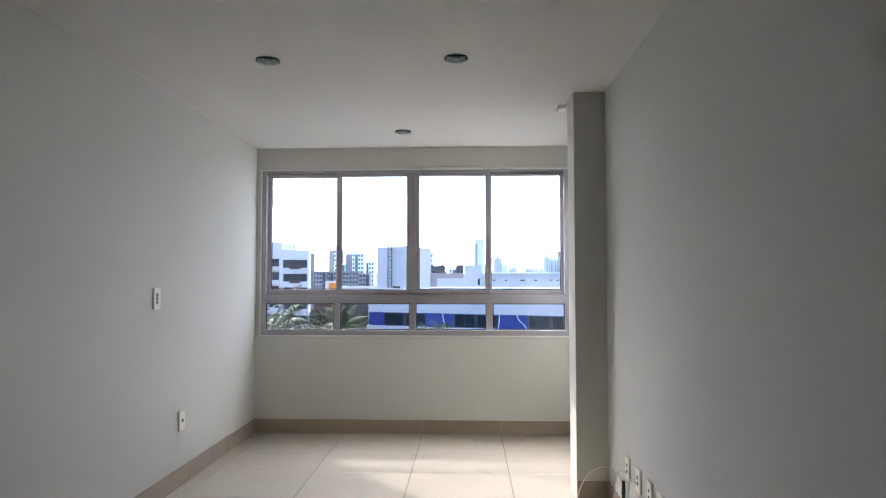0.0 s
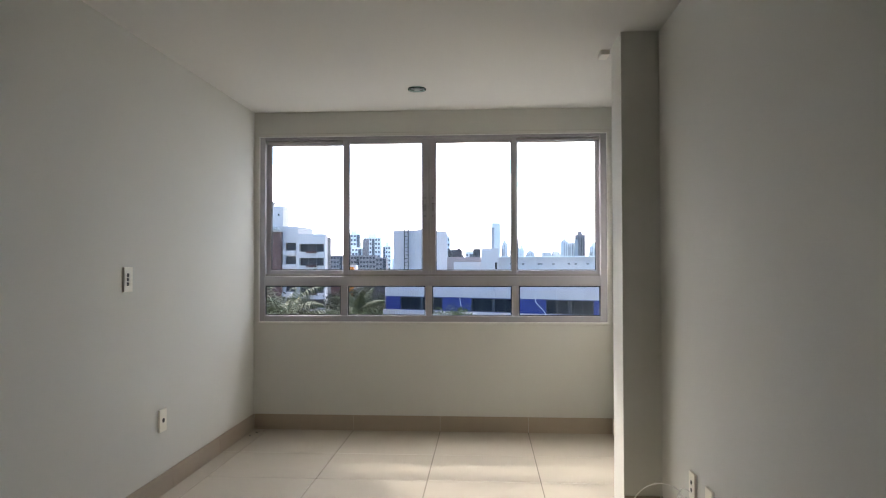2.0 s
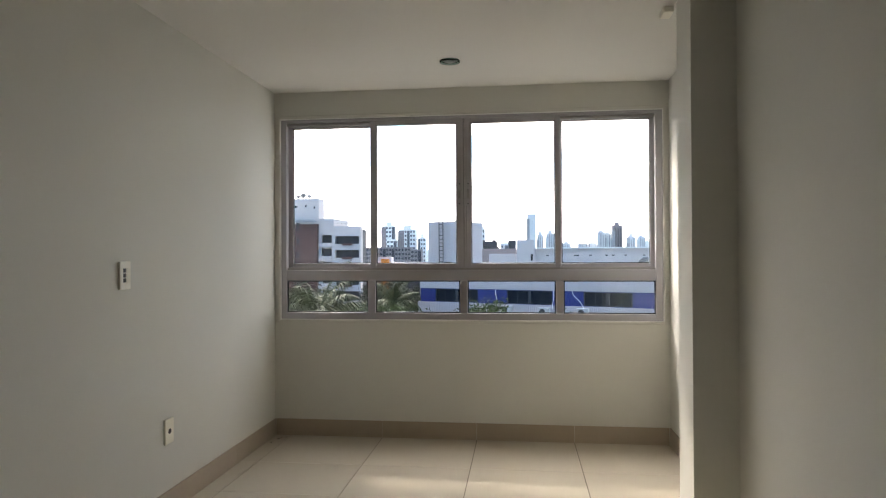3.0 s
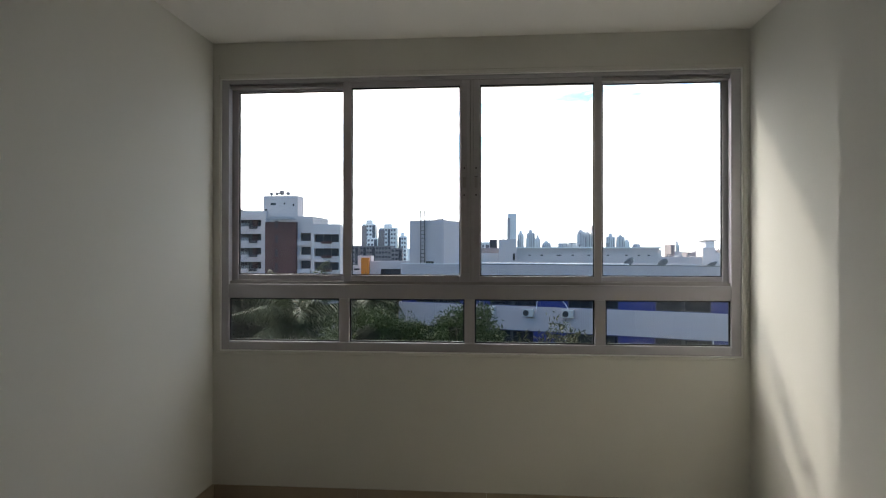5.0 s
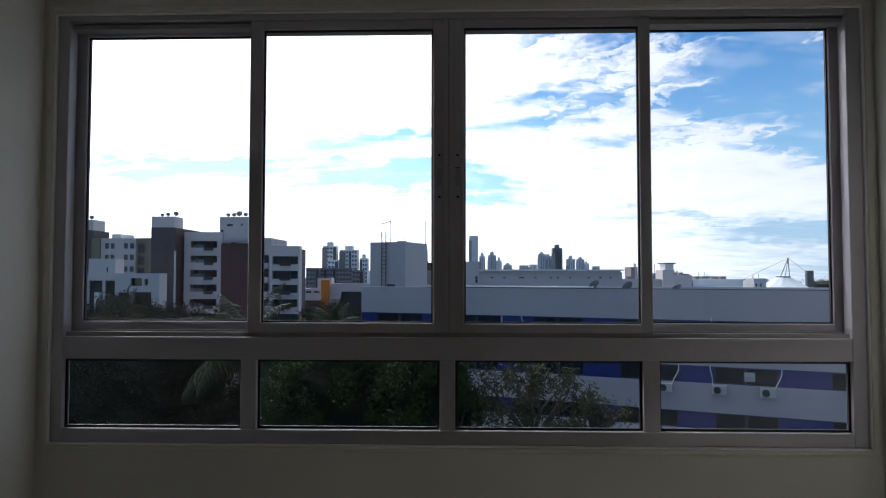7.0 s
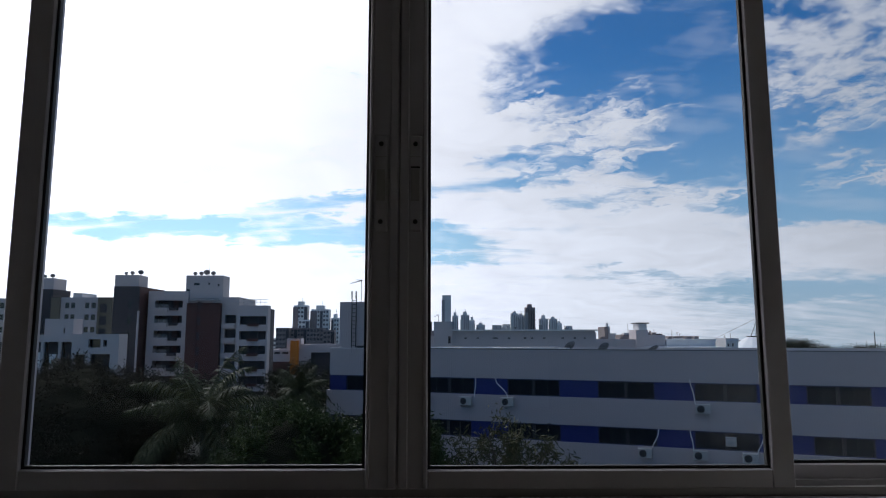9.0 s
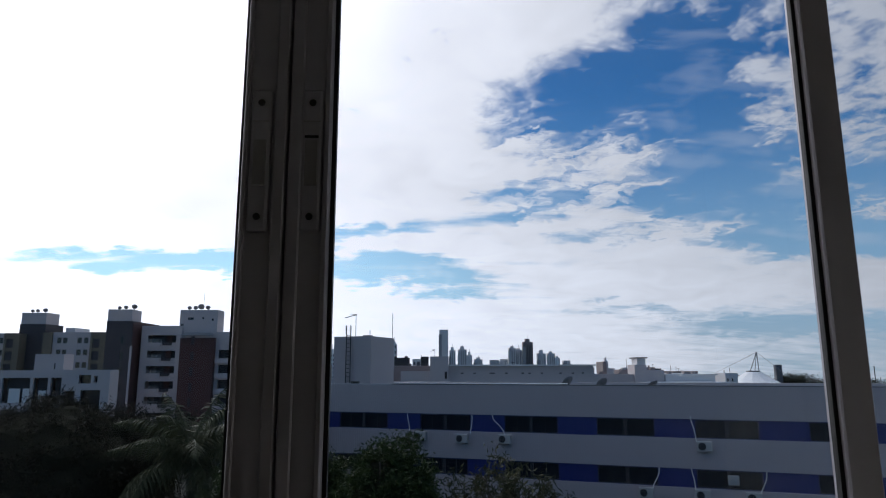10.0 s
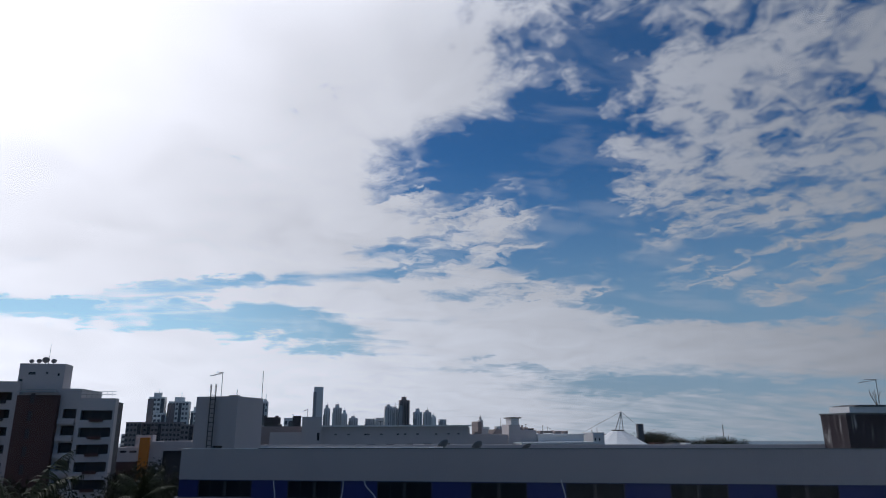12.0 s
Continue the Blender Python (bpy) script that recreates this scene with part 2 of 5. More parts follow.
RENDER_OUT = material("outer_render", (0.6, 0.58, 0.54), 0.85, vary=0.08)

WHITE_RIB = material("white_cladding", (0.48, 0.42, 0.418), 0.6, vary=0.05, scale=0.35, grain=14, stain=(0.40, 0.355, 0.36, 0.5), stain_scale=0.5)
BLUE_BAND = material("blue_tiles", (0.020, 0.031, 0.155), 0.35, vary=0.18, scale=0.5, grain=20)
DARK_GLASS = material("dark_window", (0.02, 0.023, 0.03), 0.08, vary=0.25, scale=0.5, grain=3)
WINDOW_FRAME = material("dark_window_frame", (0.06, 0.06, 0.065), 0.4, metal=0.3)
CURTAIN = material("curtain", (0.16, 0.13, 0.11), 0.8, vary=0.3, scale=4)
COPING = material("coping", (0.10, 0.105, 0.11), 0.7, vary=0.2)
COPING_W = material("coping_white", (0.78, 0.78, 0.77), 0.5, vary=0.08)
WHITE_FAC = material("white_facade", (0.53, 0.475, 0.462), 0.7, vary=0.06, scale=0.25, grain=4, stain=(0.44, 0.41, 0.40, 0.45), stain_scale=0.3)
BRICK = material("red_brick_cladding", (0.092, 0.038, 0.032), 0.7, vary=0.22, scale=0.4, grain=9)
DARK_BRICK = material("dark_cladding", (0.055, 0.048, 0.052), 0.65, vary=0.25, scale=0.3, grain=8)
OLIVE = material("olive_render", (0.20, 0.165, 0.115), 0.8, vary=0.1, scale=0.4)
ORANGE = material("orange_paint", (0.62, 0.20, 0.025), 0.7, vary=0.1, scale=0.4)
# facade and window row tones lifted to stand in for haze on far towers
GREY_FAC = material("grey_facade", (0.70, 0.68, 0.67), 0.75, vary=0.1, scale=0.06, grain=0.8, random=0.25)
PALE_FAC = material("pale_facade", (0.85, 0.83, 0.80), 0.75, vary=0.08, scale=0.05, grain=0.7, random=0.2)
DARK_FAC = material("brown_facade", (0.29, 0.24, 0.23), 0.75, vary=0.15, scale=0.06, grain=0.7, random=0.25)
FAR_BAND = material("far_window_rows", (0.38, 0.36, 0.36), 0.6, vary=0.15, scale=0.2)
FAR_WIN = material("far_windows", (0.12, 0.12, 0.13), 0.6, vary=0.2, scale=0.2)
STEEL = material("dark_steel", (0.035, 0.035, 0.037), 0.55, metal=0.3)
GALV = material("galvanised", (0.36, 0.37, 0.38), 0.45, metal=0.5)
AC_WHITE = material("ac_casing", (0.44, 0.43, 0.41), 0.5, vary=0.1, scale=3)
AC_DARK = material("ac_grille", (0.025, 0.025, 0.027), 0.6)
DISH = material("dish_grey", (0.17, 0.175, 0.185), 0.5, vary=0.1)
TENT = material("white_membrane", (0.80, 0.80, 0.78), 0.6, vary=0.04, scale=0.15)
ROOF_TIN = material("metal_roof", (0.72, 0.72, 0.71), 0.4, vary=0.06, scale=0.3)


def streaked_material(name, base, streak):
    """Dark concrete with pale runs that trail down the wall."""
    m = bpy.data.materials.new(name)
    m.use_nodes = True
    n = Nodes(m.node_tree)
    at = n.add("ShaderNodeTexCoord").outputs["Object"]
    runs = n.add("ShaderNodeMapping", {"Vector": at, "Scale": (1.9, 1.9, 0.30)}).outputs[0]
    amount = n.ramp(n.noise(runs, 1.3, 5, 0.65, 0.4), 0.52, 0.68)
    amount = n.math("MULTIPLY", amount, n.ramp(n.noise(at, 0.7, 3), 0.36, 0.60))
    rough = n.noise(at, 5.0, 4)
    colour = n.mix(amount, n.mix(rough, tuple(0.6 * c for c in base), tuple(1.4 * c for c in base)), streak)
    p = n.add("ShaderNodeBsdfPrincipled", {"Base Color": colour, "Roughness": 0.9, "Specular IOR Level": 0.2})
    n.add("ShaderNodeOutputMaterial", {0: p.outputs[0]})
    return m


BURNT = streaked_material("weathered_concrete", (0.040, 0.030, 0.036), (0.46, 0.43, 0.41))
BARK = material("bark", (0.10, 0.075, 0.055), 0.9, vary=0.3, scale=3, bump=0.4, bump_scale=14)
PALM_BARK = material("palm_bark", (0.17, 0.145, 0.115), 0.9, vary=0.25, scale=5, bump=0.4, bump_scale=10)
# darker than true leaf tone: the crown's shade is put into this colour
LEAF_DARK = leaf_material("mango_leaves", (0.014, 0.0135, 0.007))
# near-black matte surface that stands for the shade deep in a crown
SHADE_CORE = material("crown_shade", (0.012, 0.013, 0.008), 1.0, vary=0.3, scale=2.0, spec=0.05, bump=0.5, bump_scale=6)
LEAF_MID = leaf_material("ficus_leaves", (0.034, 0.052, 0.015), gloss=0.5, spec=0.14)
LEAF_DRY = leaf_material("long_leaves", (0.075, 0.075, 0.036))
LEAF_PALM = leaf_material("palm_leaflets", (0.042, 0.050, 0.024), gloss=0.5, spec=0.08)
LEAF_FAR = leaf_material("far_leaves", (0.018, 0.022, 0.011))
GROUND = material("ground_mix", (0.040, 0.040, 0.032), 0.95, vary=0.3, scale=0.05, grain=0.9, stain=(0.03, 0.05, 0.02, 0.8), stain_scale=0.03)
SEA = material("sea", (0.055, 0.105, 0.14), 0.35, vary=0.1, scale=0.004, grain=0.05, bump=0.4, bump_scale=0.3)


# ---- mesh helpers ----
def box(bm, x0, x1, y0, y1, z0, z1):
    vs = [bm.verts.new((x, y, z)) for z in (z0, z1) for x, y in ((x0, y0), (x1, y0), (x1, y1), (x0, y1))]
    for f in ((3, 2, 1, 0), (4, 5, 6, 7), (0, 1, 5, 4), (1, 2, 6, 5), (2, 3, 7, 6), (3, 0, 4, 7)):
        bm.faces.new([vs[i] for i in f])


def boxes(*rows):
    bm = bmesh.new()
    for r in rows:
        box(bm, *r)
    return bm


def soft_box(x0, x1, y0, y1, z0, z1, r=0.003, seg=2):
    bm = boxes((x0, x1, y0, y1, z0, z1))
    bmesh.ops.bevel(bm, geom=bm.edges[:], offset=r, segments=seg, profile=0.5, affect="EDGES")
    return bm


def tube(bm, a, b, r0, r1=None, sides=8, cap=True):
    """A round bar from a to b."""
    a, b, r1 = Vector(a), Vector(b), r0 if r1 is None else r1
    turn = (b - a).to_track_quat("Z", "Y").to_matrix()
    rings = []
    for p, r in ((a, r0), (b, r1)):
        rings.append([bm.verts.new(p + turn @ Vector((r * math.cos(k * math.tau / sides), r * math.sin(k * math.tau / sides), 0))) for k in range(sides)])
    for k in range(sides):
        bm.faces.new((rings[0][k], rings[0][(k + 1) % sides], rings[1][(k + 1) % sides], rings[1][k]))
    if cap:
        bm.faces.new(rings[0][::-1])
        bm.faces.new(rings[1])


def tubes(*rows, sides=8):
    bm = bmesh.new()
    for r in rows:
        tube(bm, *r, sides=sides)
    return bm


def lathe(profile, sides=32):
    """A turned body from (radius, height) pairs."""
    bm = bmesh.new()
    rings = [[bm.verts.new((r * math.cos(k * math.tau / sides), r * math.sin(k * math.tau / sides), z)) for k in range(sides)] for r, z in profile]
    for a, b in zip(rings, rings[1:]):
        for k in range(sides):
            bm.faces.new((a[k], a[(k + 1) % sides], b[(k + 1) % sides], b[k]))
    bm.faces.new(rings[-1])
    bm.faces.new(rings[0][::-1])
    return bm


def wall_cells(bm, x0, x1, z0, z1, y0, y1, holes):
    """A wall across x and z, y0 to y1 thick, with rectangular holes (x0, x1, z0, z1) right through it."""
    xs = sorted({x0, x1, *(min(max(v, x0), x1) for h in holes for v in h[:2])})
    zs = sorted({z0, z1, *(min(max(v, z0), z1) for h in holes for v in h[2:])})
    for za, zb in zip(zs, zs[1:]):
        run = None
        for xa, xb in zip(xs, xs[1:]):
            cx, cz = (xa + xb) / 2, (za + zb) / 2
            if any(h[0] < cx < h[1] and h[2] < cz < h[3] for h in holes):
                if run is not None:
                    box(bm, run, xa, y0, y1, za, zb)
                    run = None
            elif run is None:
                run = xa
        if run is not None:
            box(bm, run, x1, y0, y1, za, zb)


def mesh_of(name, bm, mat, smooth=False):
    bmesh.ops.recalc_face_normals(bm, faces=bm.faces[:])
    me = bpy.data.meshes.new(name)
    bm.to_mesh(me)
    bm.free()
    me.materials.append(mat)
    if smooth:
        for p in me.polygons:
            p.use_smooth = True
    return me


def part(name, bm, mat, parent=None, label="", smooth=False):
    ob = new(name, mesh_of(name, bm, mat, smooth))
    ob.parent = parent
    return tagged(ob, label) if label else ob


def thing(name, at, label, category, group="", turn=0.0):
    ob = new(name)
    ob.empty_display_size = 0.1
    ob.matrix_world = pose(*at, 0, 0, turn)
    return tagged(ob, label, category, group)


def solid(name, bm, mat, label, category="", kind="", group="", smooth=False):
    return tagged(new(name, mesh_of(name, bm, mat, smooth)), label, category, group, kind)


def cable(name, points, radius, mat, label, category="cable", group=""):
    cu = bpy.data.curves.new(name, "CURVE")
    cu.dimensions, cu.bevel_depth, cu.bevel_resolution = "3D", radius, 2
    sp = cu.splines.new("NURBS")
    sp.points.add(len(points) - 1)
    for p, co in zip(sp.points, points):
        p.co = (*co, 1)
    sp.use_endpoint_u, sp.order_u, sp.resolution_u = True, 3, 6
    cu.materials.append(mat)
    return tagged(new(name, cu), label, category, group)


# ---- the room ----
FLOOR, TOP, RIGHT, ALCOVE, BACK = 0.042, 2.50, 2.677, 2.757, -12.0
END, FAR = -6.1, 7.2
PIER_X, PIER_Y0, PIER_Y1 = 2.488, -1.648, -1.40
OPEN = (0.039, 2.722, 0.867, 2.311)
T = 0.16

bm = bmesh.new()
wall_cells(bm, -T, ALCOVE + T, FLOOR - 0.2, TOP + 0.2, 0.0, 0.112, [OPEN])
solid("wall_window", bm, WALL, "off-white painted wall round the wide window", "wall", "structure")
solid("wall_left", boxes((-T, 0, BACK, 0, FLOOR - 0.2, TOP + 0.2)), WALL, "plain off-white painted side wall", "wall", "structure")
solid("wall_right", boxes((RIGHT, RIGHT + T, END, PIER_Y0, FLOOR - 0.2, TOP + 0.2)), WALL, "plain off-white painted wall with low sockets", "wall", "structure")
solid("wall_alcove", boxes((ALCOVE, ALCOVE + T, PIER_Y1, 0, FLOOR - 0.2, TOP + 0.2)), WALL, "short off-white wall beside the window", "wall", "structure")
solid("wall_pier", boxes((PIER_X, RIGHT + T + 0.1, PIER_Y0, PIER_Y1, FLOOR - 0.2, TOP + 0.2)), WALL, "off-white square pier standing out of the wall", "pillar", "structure")
solid("wall_back", boxes((-T, FAR + T, BACK - T, BACK, FLOOR - 0.2, TOP + 0.2)), WALL, "plain off-white end wall", "wall", "structure")
# unseen rear space, added so that bounced light escapes and the walls darken
solid("wall_added_rear", boxes((FAR, FAR + T, BACK, END, FLOOR - 0.2, TOP + 0.2), (RIGHT + T, FAR + T, END, END + T, FLOOR - 0.2, TOP + 0.2)), WALL, "plain off-white walls of an added, unseen rear space", "wall", "structure")
solid("ceiling_added_rear", boxes((ALCOVE, FAR, BACK, END, TOP, TOP + 0.2)), CEILING, "flat white ceiling of an added, unseen rear space", "ceiling", "structure")
solid("floor_rear", boxes((ALCOVE + 0.012, FAR, BACK, END, FLOOR - 0.2, FLOOR)), TILE, "cream tile floor of an added, unseen rear space", "floor", "structure")
solid("ceiling", boxes((0, ALCOVE, BACK, 0, TOP, TOP + 0.2)), CEILING, "flat white plaster ceiling with round downlights", "ceiling", "structure")
floor = solid("floor", boxes((-0.01, ALCOVE + 0.01, BACK, 0.01, FLOOR - 0.2, FLOOR - 0.003)), GROUT, "cream polished porcelain tile floor with thin joints", "floor", "structure")


# ---- the window ----
def ring(x0, x1, z0, z1, w, y0, y1, wz=None, wr=None):
    """Four bars of a rectangular frame, butted end to end."""
    wz, wr = wz or w, wr or w
    return [(x0, x0 + w, y0, y1, z0, z1), (x1 - wr, x1, y0, y1, z0, z1), (x0 + w, x1 - wr, y0, y1, z0, z0 + wz), (x0 + w, x1 - wr, y0, y1, z1 - wz, z1)]


def soft_bars(rows, r=0.002):
    bm = boxes(*rows)
    bmesh.ops.bevel(bm, geom=bm.edges[:], offset=r, segments=1, affect="EDGES")
    return bm


window = tagged(thing("window_1", (0, 0, OPEN[2]), "wide grey aluminium window, closed sliding panes over four fixed panes", "window"), kind="structure")


def wpart(name, bm, mat, parent=window, label="", smooth=False):
    bm.transform(Matrix.Translation((0, 0, -OPEN[2])))
    return part(name, bm, mat, parent, label, smooth)


wpart("window_trim", soft_bars(ring(OPEN[0], OPEN[1], OPEN[2], OPEN[3], 0.0068, -0.004, 0.06), 0.0015), TRIM, label="thin white sealant bead round the frame")
wpart("window_surround", soft_bars([(0.017, 0.0385, -0.008, 0.001, 0.851, 2.332), (2.7225, 2.744, -0.008, 0.001, 0.851, 2.332), (0.0385, 2.7225, -0.008, 0.001, 2.3115, 2.332), (0.0385, 2.7225, -0.008, 0.001, 0.851, 0.8665)], 0.003), WALL, label="narrow raised plaster band round the window")
X0, X1, Z0, Z1 = 0.046, 2.715, 0.874, 2.304
wpart("window_frame", soft_bars([(X0, 0.0855, 0.004, 0.050, Z0, Z1), (2.6685, X1, 0.004, 0.050, Z0, Z1), (0.0855, 2.6685, 0.004, 0.050, Z0, 0.9195), (0.0855, 2.6685, 0.004, 0.050, 2.284, Z1)]), ALU)
wpart("track_frame", soft_bars([(X0, X0 + 0.030, 0.0505, 0.105, 1.16, Z1), (X1 - 0.030, X1, 0.0505, 0.105, 1.16, Z1), (X0 + 0.030, X1 - 0.030, 0.0505, 0.105, 2.284, Z1)]), ALU_SHADE)
wpart("transom", soft_bars([(0.0855, 2.6685, 0.004, 0.094, 1.1475, 1.222)]), ALU, label="grey aluminium cross bar")
wpart("track", soft_bars([(X0 + 0.034, X1 - 0.034, 0.020, 0.026, 1.222, 1.237), (X0 + 0.034, X1 - 0.034, 0.052, 0.058, 1.222, 1.242), (X0 + 0.034, X1 - 0.034, 0.020, 0.10, 2.262, 2.279)], 0.001), ALU_SHADE)
for a, b in ((0.6825, 0.7355), (1.3395, 1.3905), (2.0005, 2.0535)):
    wpart("mullion", soft_bars([(a, b, 0.004, 0.050, 0.9195, 1.1475)]), ALU)


def pane(x0, x1, z0, z1, y, seal=0.006):
    """A glass pane with its black gasket."""
    g = wpart("pane", boxes((x0 - 0.006, x1 + 0.006, y, y + 0.005, z0 - 0.006, z1 + 0.006)), GLASS)
    g.visible_shadow = False
    wpart("gasket", boxes(*ring(x0 - 0.001, x1 + 0.001, z0 - 0.001, z1 + 0.001, seal, y - 0.004, y + 0.007, seal)), RUBBER, g)


def sash(x0, x1, y, glass, lead=False):
    gx0, gx1, gz0, gz1 = glass
    wpart("sash", soft_bars([(x0, gx0, y, y + 0.026, 1.236, 2.284), (gx1, x1, y, y + 0.026, 1.236, 2.284), (gx0, gx1, y, y + 0.026, 1.236, gz0), (gx0, gx1, y, y + 0.026, gz1, 2.284)]), ALU)
    pane(gx0, gx1, gz0, gz1, y + 0.012)


sash(0.078, 0.722, 0.060, (0.116, 0.702, 1.270, 2.252))
sash(2.022, 2.678, 0.060, (2.046, 2.643, 1.266, 2.260))
sash(0.700, 1.3685, 0.012, (0.745, 1.316, 1.269, 2.253))
sash(1.3715, 2.036, 0.012, (1.4205, 1.998, 1.267, 2.255))
for x0, x1 in ((0.086, 0.682), (0.736, 1.339), (1.391, 2.000), (2.054, 2.668)):
    pane(x0, x1, 0.920, 1.147, 0.026, 0.0085)
wpart("interlock", boxes((1.356, 1.384, 0.040, 0.046, 1.238, 2.282)), ALU_SHADE)
# raised beads that run up the two meeting stiles
wpart("stile_bead", soft_bars([(1.354, 1.3682, 0.006, 0.012, 1.238, 2.282), (1.3718, 1.387, 0.006, 0.012, 1.238, 2.282), (1.317, 1.324, 0.008, 0.012, 1.238, 2.282), (1.412, 1.4195, 0.008, 0.012, 1.238, 2.282)], 0.0015), ALU)
for cx in (1.338, 1.3985):
    lock = wpart("latch", soft_box(cx - 0.0125, cx + 0.0125, 0.007, 0.0125, 1.667, 1.841, 0.004), ALU, label="long flush latch plate with two screws")
    wpart("finger_pull", soft_box(cx - 0.0075, cx + 0.0075, 0.0058, 0.0075, 1.722, 1.778, 0.001), ALU_SHADE, lock)
    if cx > 1.35:
        wpart("latch_slot", boxes((cx - 0.008, cx + 0.008, 0.0050, 0.0060, 1.780, 1.783)), RUBBER, lock)
    wpart("latch_line", boxes((cx - 0.010, cx + 0.010, 0.0058, 0.0068, 1.800, 1.8014)), ALU_SHADE, lock)
    for z in (1.685, 1.824):
        b = lathe([(0.0042, 0), (0.0042, 0.002), (0.003, 0.003)], 12)
        b.transform(Matrix.Translation((cx, 0.0075, z)) @ pose(0, 0, 0, 90))
        wpart("screw", b, SCREW, lock)


# ---- fittings on walls and ceiling ----
def wall_plate(name, y, z, side, label, category, w=0.078, h=0.125):
    """A switch or socket plate: side -1 on the left wall, +1 on the right one. Built facing +x at the origin, then turned."""
    ob = thing(name, (0.0 if side < 0 else RIGHT, y, z), label, category, turn=0 if side < 0 else 180)
    part("plate", soft_box(0, 0.012, -w / 2, w / 2, -h / 2, h / 2, 0.003), PLASTIC, ob)
    return ob


sw = wall_plate("light_switch", -1.825, 1.245, -1, "cream plastic wall switch with three rockers", "switch")
for k in (-0.022, 0.0, 0.022):
    part("rocker", soft_box(0.012, 0.0165, -0.001, 0.017, k - 0.009, k + 0.009, 0.0015), PLASTIC, sw)
    part("rocker_gap", boxes((0.0118, 0.0135, -0.017, -0.001, k - 0.009, k + 0.009)), PLASTIC_DARK, sw, "dark half of the rocker")
so = wall_plate("wall_socket", -1.457, 0.455, -1, "cream plastic wall socket with one outlet", "socket")
part("outlet", lathe([(0.013, 0), (0.013, 0.002), (0.011, 0.0025)], 16), PLASTIC_DARK, so, "dark round outlet").matrix_local = pose(0.0115, 0.0, 0.0, 0, 90, 0)
for y in (-2.15, -2.36, -2.56, -2.72):
    so = wall_plate("wall_socket", y, 0.378, 1, "cream plastic socket low on the wall beside loose cables", "socket", 0.075, 0.118)
    tagged(so, group="sockets in a row")
    for z in (0.016, -0.016):
        part("outlet", lathe([(0.009, 0), (0.009, 0.002), (0.007, 0.0025)], 14), PLASTIC_DARK, so, "dark round outlet").matrix_local = pose(0.0115, 0.0, z, 0, 90, 0)
cable("loose_cable", [(2.455, -1.80, FLOOR + 0.003), (2.46, -1.84, 0.15), (2.50, -1.92, 0.28), (2.56, -2.00, 0.345), (2.62, -2.07, 0.35), (2.648, -2.10, 0.31), (2.655, -2.11, 0.25)], 0.0026, CABLE_W, "thin white cable arching from the floor to a socket", group="loose cables")
cable("loose_cable", [(2.668, -2.14, 0.345), (2.645, -2.12, 0.365), (2.625, -2.10, 0.34), (2.615, -2.07, 0.22), (2.60, -2.04, 0.10), (2.59, -2.02, FLOOR + 0.003)], 0.0024, CABLE_W, "thin white cable hanging from a socket to the floor", group="loose cables")
cable("loose_cable", [(2.668, -2.33, 0.345), (2.65, -2.31, 0.37), (2.640, -2.29, 0.34), (2.640, -2.28, 0.25), (2.645, -2.27, 0.12), (2.645, -2.26, FLOOR + 0.003)], 0.0024, CABLE_W, "thin white cable hanging from a socket to the floor", group="loose cables")
plug = thing("cable_plug", (2.655, -2.11, FLOOR), "dark plug and bunched cable hanging by the sockets", "plug")
part("plug_body", tubes(((0, 0, 0.20), (0, -0.004, 0.26), 0.011, 0.008), ((-0.002, 0.0, 0.12), (0, 0, 0.20), 0.006, 0.011)), CABLE_B, plug)
part("pins", tubes(((0, -0.008, 0.26), (0, -0.008, 0.277), 0.002), ((0, 0.004, 0.26), (0, 0.004, 0.277), 0.002), sides=6), GALV_IN, plug)
part("lead", tubes(((-0.002, 0, 0.12), (-0.012, 0.01, 0.05), 0.004), ((-0.012, 0.01, 0.05), (0.0, 0.03, 0.005), 0.004)), CABLE_B, plug)
rnd_dirt = random.Random(2)
for _ in range(5):
    b = bmesh.new()
    bmesh.ops.create_icosphere(b, subdivisions=1, radius=rnd_dirt.uniform(0.004, 0.007))
    for v in b.verts:
        v.co *= rnd_dirt.uniform(0.7, 1.3)
        v.co.z *= 0.6
    b.transform(Matrix.Translation((0.05 + rnd_dirt.uniform(-0.02, 0.06), -0.13 + rnd_dirt.uniform(-0.08, 0.06), FLOOR + 0.002)))
    solid("plaster_crumb", b, PLASTIC_DARK, "tiny dark crumb of dirt in the floor corner", "dirt", group="crumbs in the corner")

lamp = thing("downlight", (0.806, -2.318, TOP), "round recessed downlight with greenish glass rim, switched off", "lamp", "ceiling downlights")
part("trim_ring", lathe([(0.050, 0.0), (0.061, -0.002), (0.0625, -0.007), (0.060, -0.012), (0.047, -0.012), (0.044, -0.004), (0.044, 0.0)], 40), LAMP_GLASS, lamp, "greenish glass rim", True)
part("reflector", lathe([(0.043, -0.001), (0.043, -0.0035), (0.030, -0.0022), (0.012, -0.0012)], 32), LAMP_METAL, lamp, "dark metal bowl", True)
part("bulb", lathe([(0.024, -0.002), (0.024, -0.009), (0.020, -0.013), (0.008, -0.015)], 24), LAMP_METAL, lamp, "round grey bulb face", True)
part("clip", soft_box(0.044, 0.056, -0.004, 0.004, -0.017, -0.010, 0.001), LAMP_METAL, lamp)
copy_thing(lamp, pose(1.783, -2.312, TOP, 0, 0, 20))
copy_thing(lamp, pose(1.343, -0.640, TOP, 0, 0, -35))
stub = thing("ceiling_outlet", (2.462, -1.32, TOP), "small grey cover fixed to the ceiling beside the pier", "cover")
part("cover", soft_box(-0.025, 0.024, -0.05, 0.05, -0.028, 0.0, 0.005), PLASTIC, stub)

# ---- the ground and the sea ----
GZ = -11.5


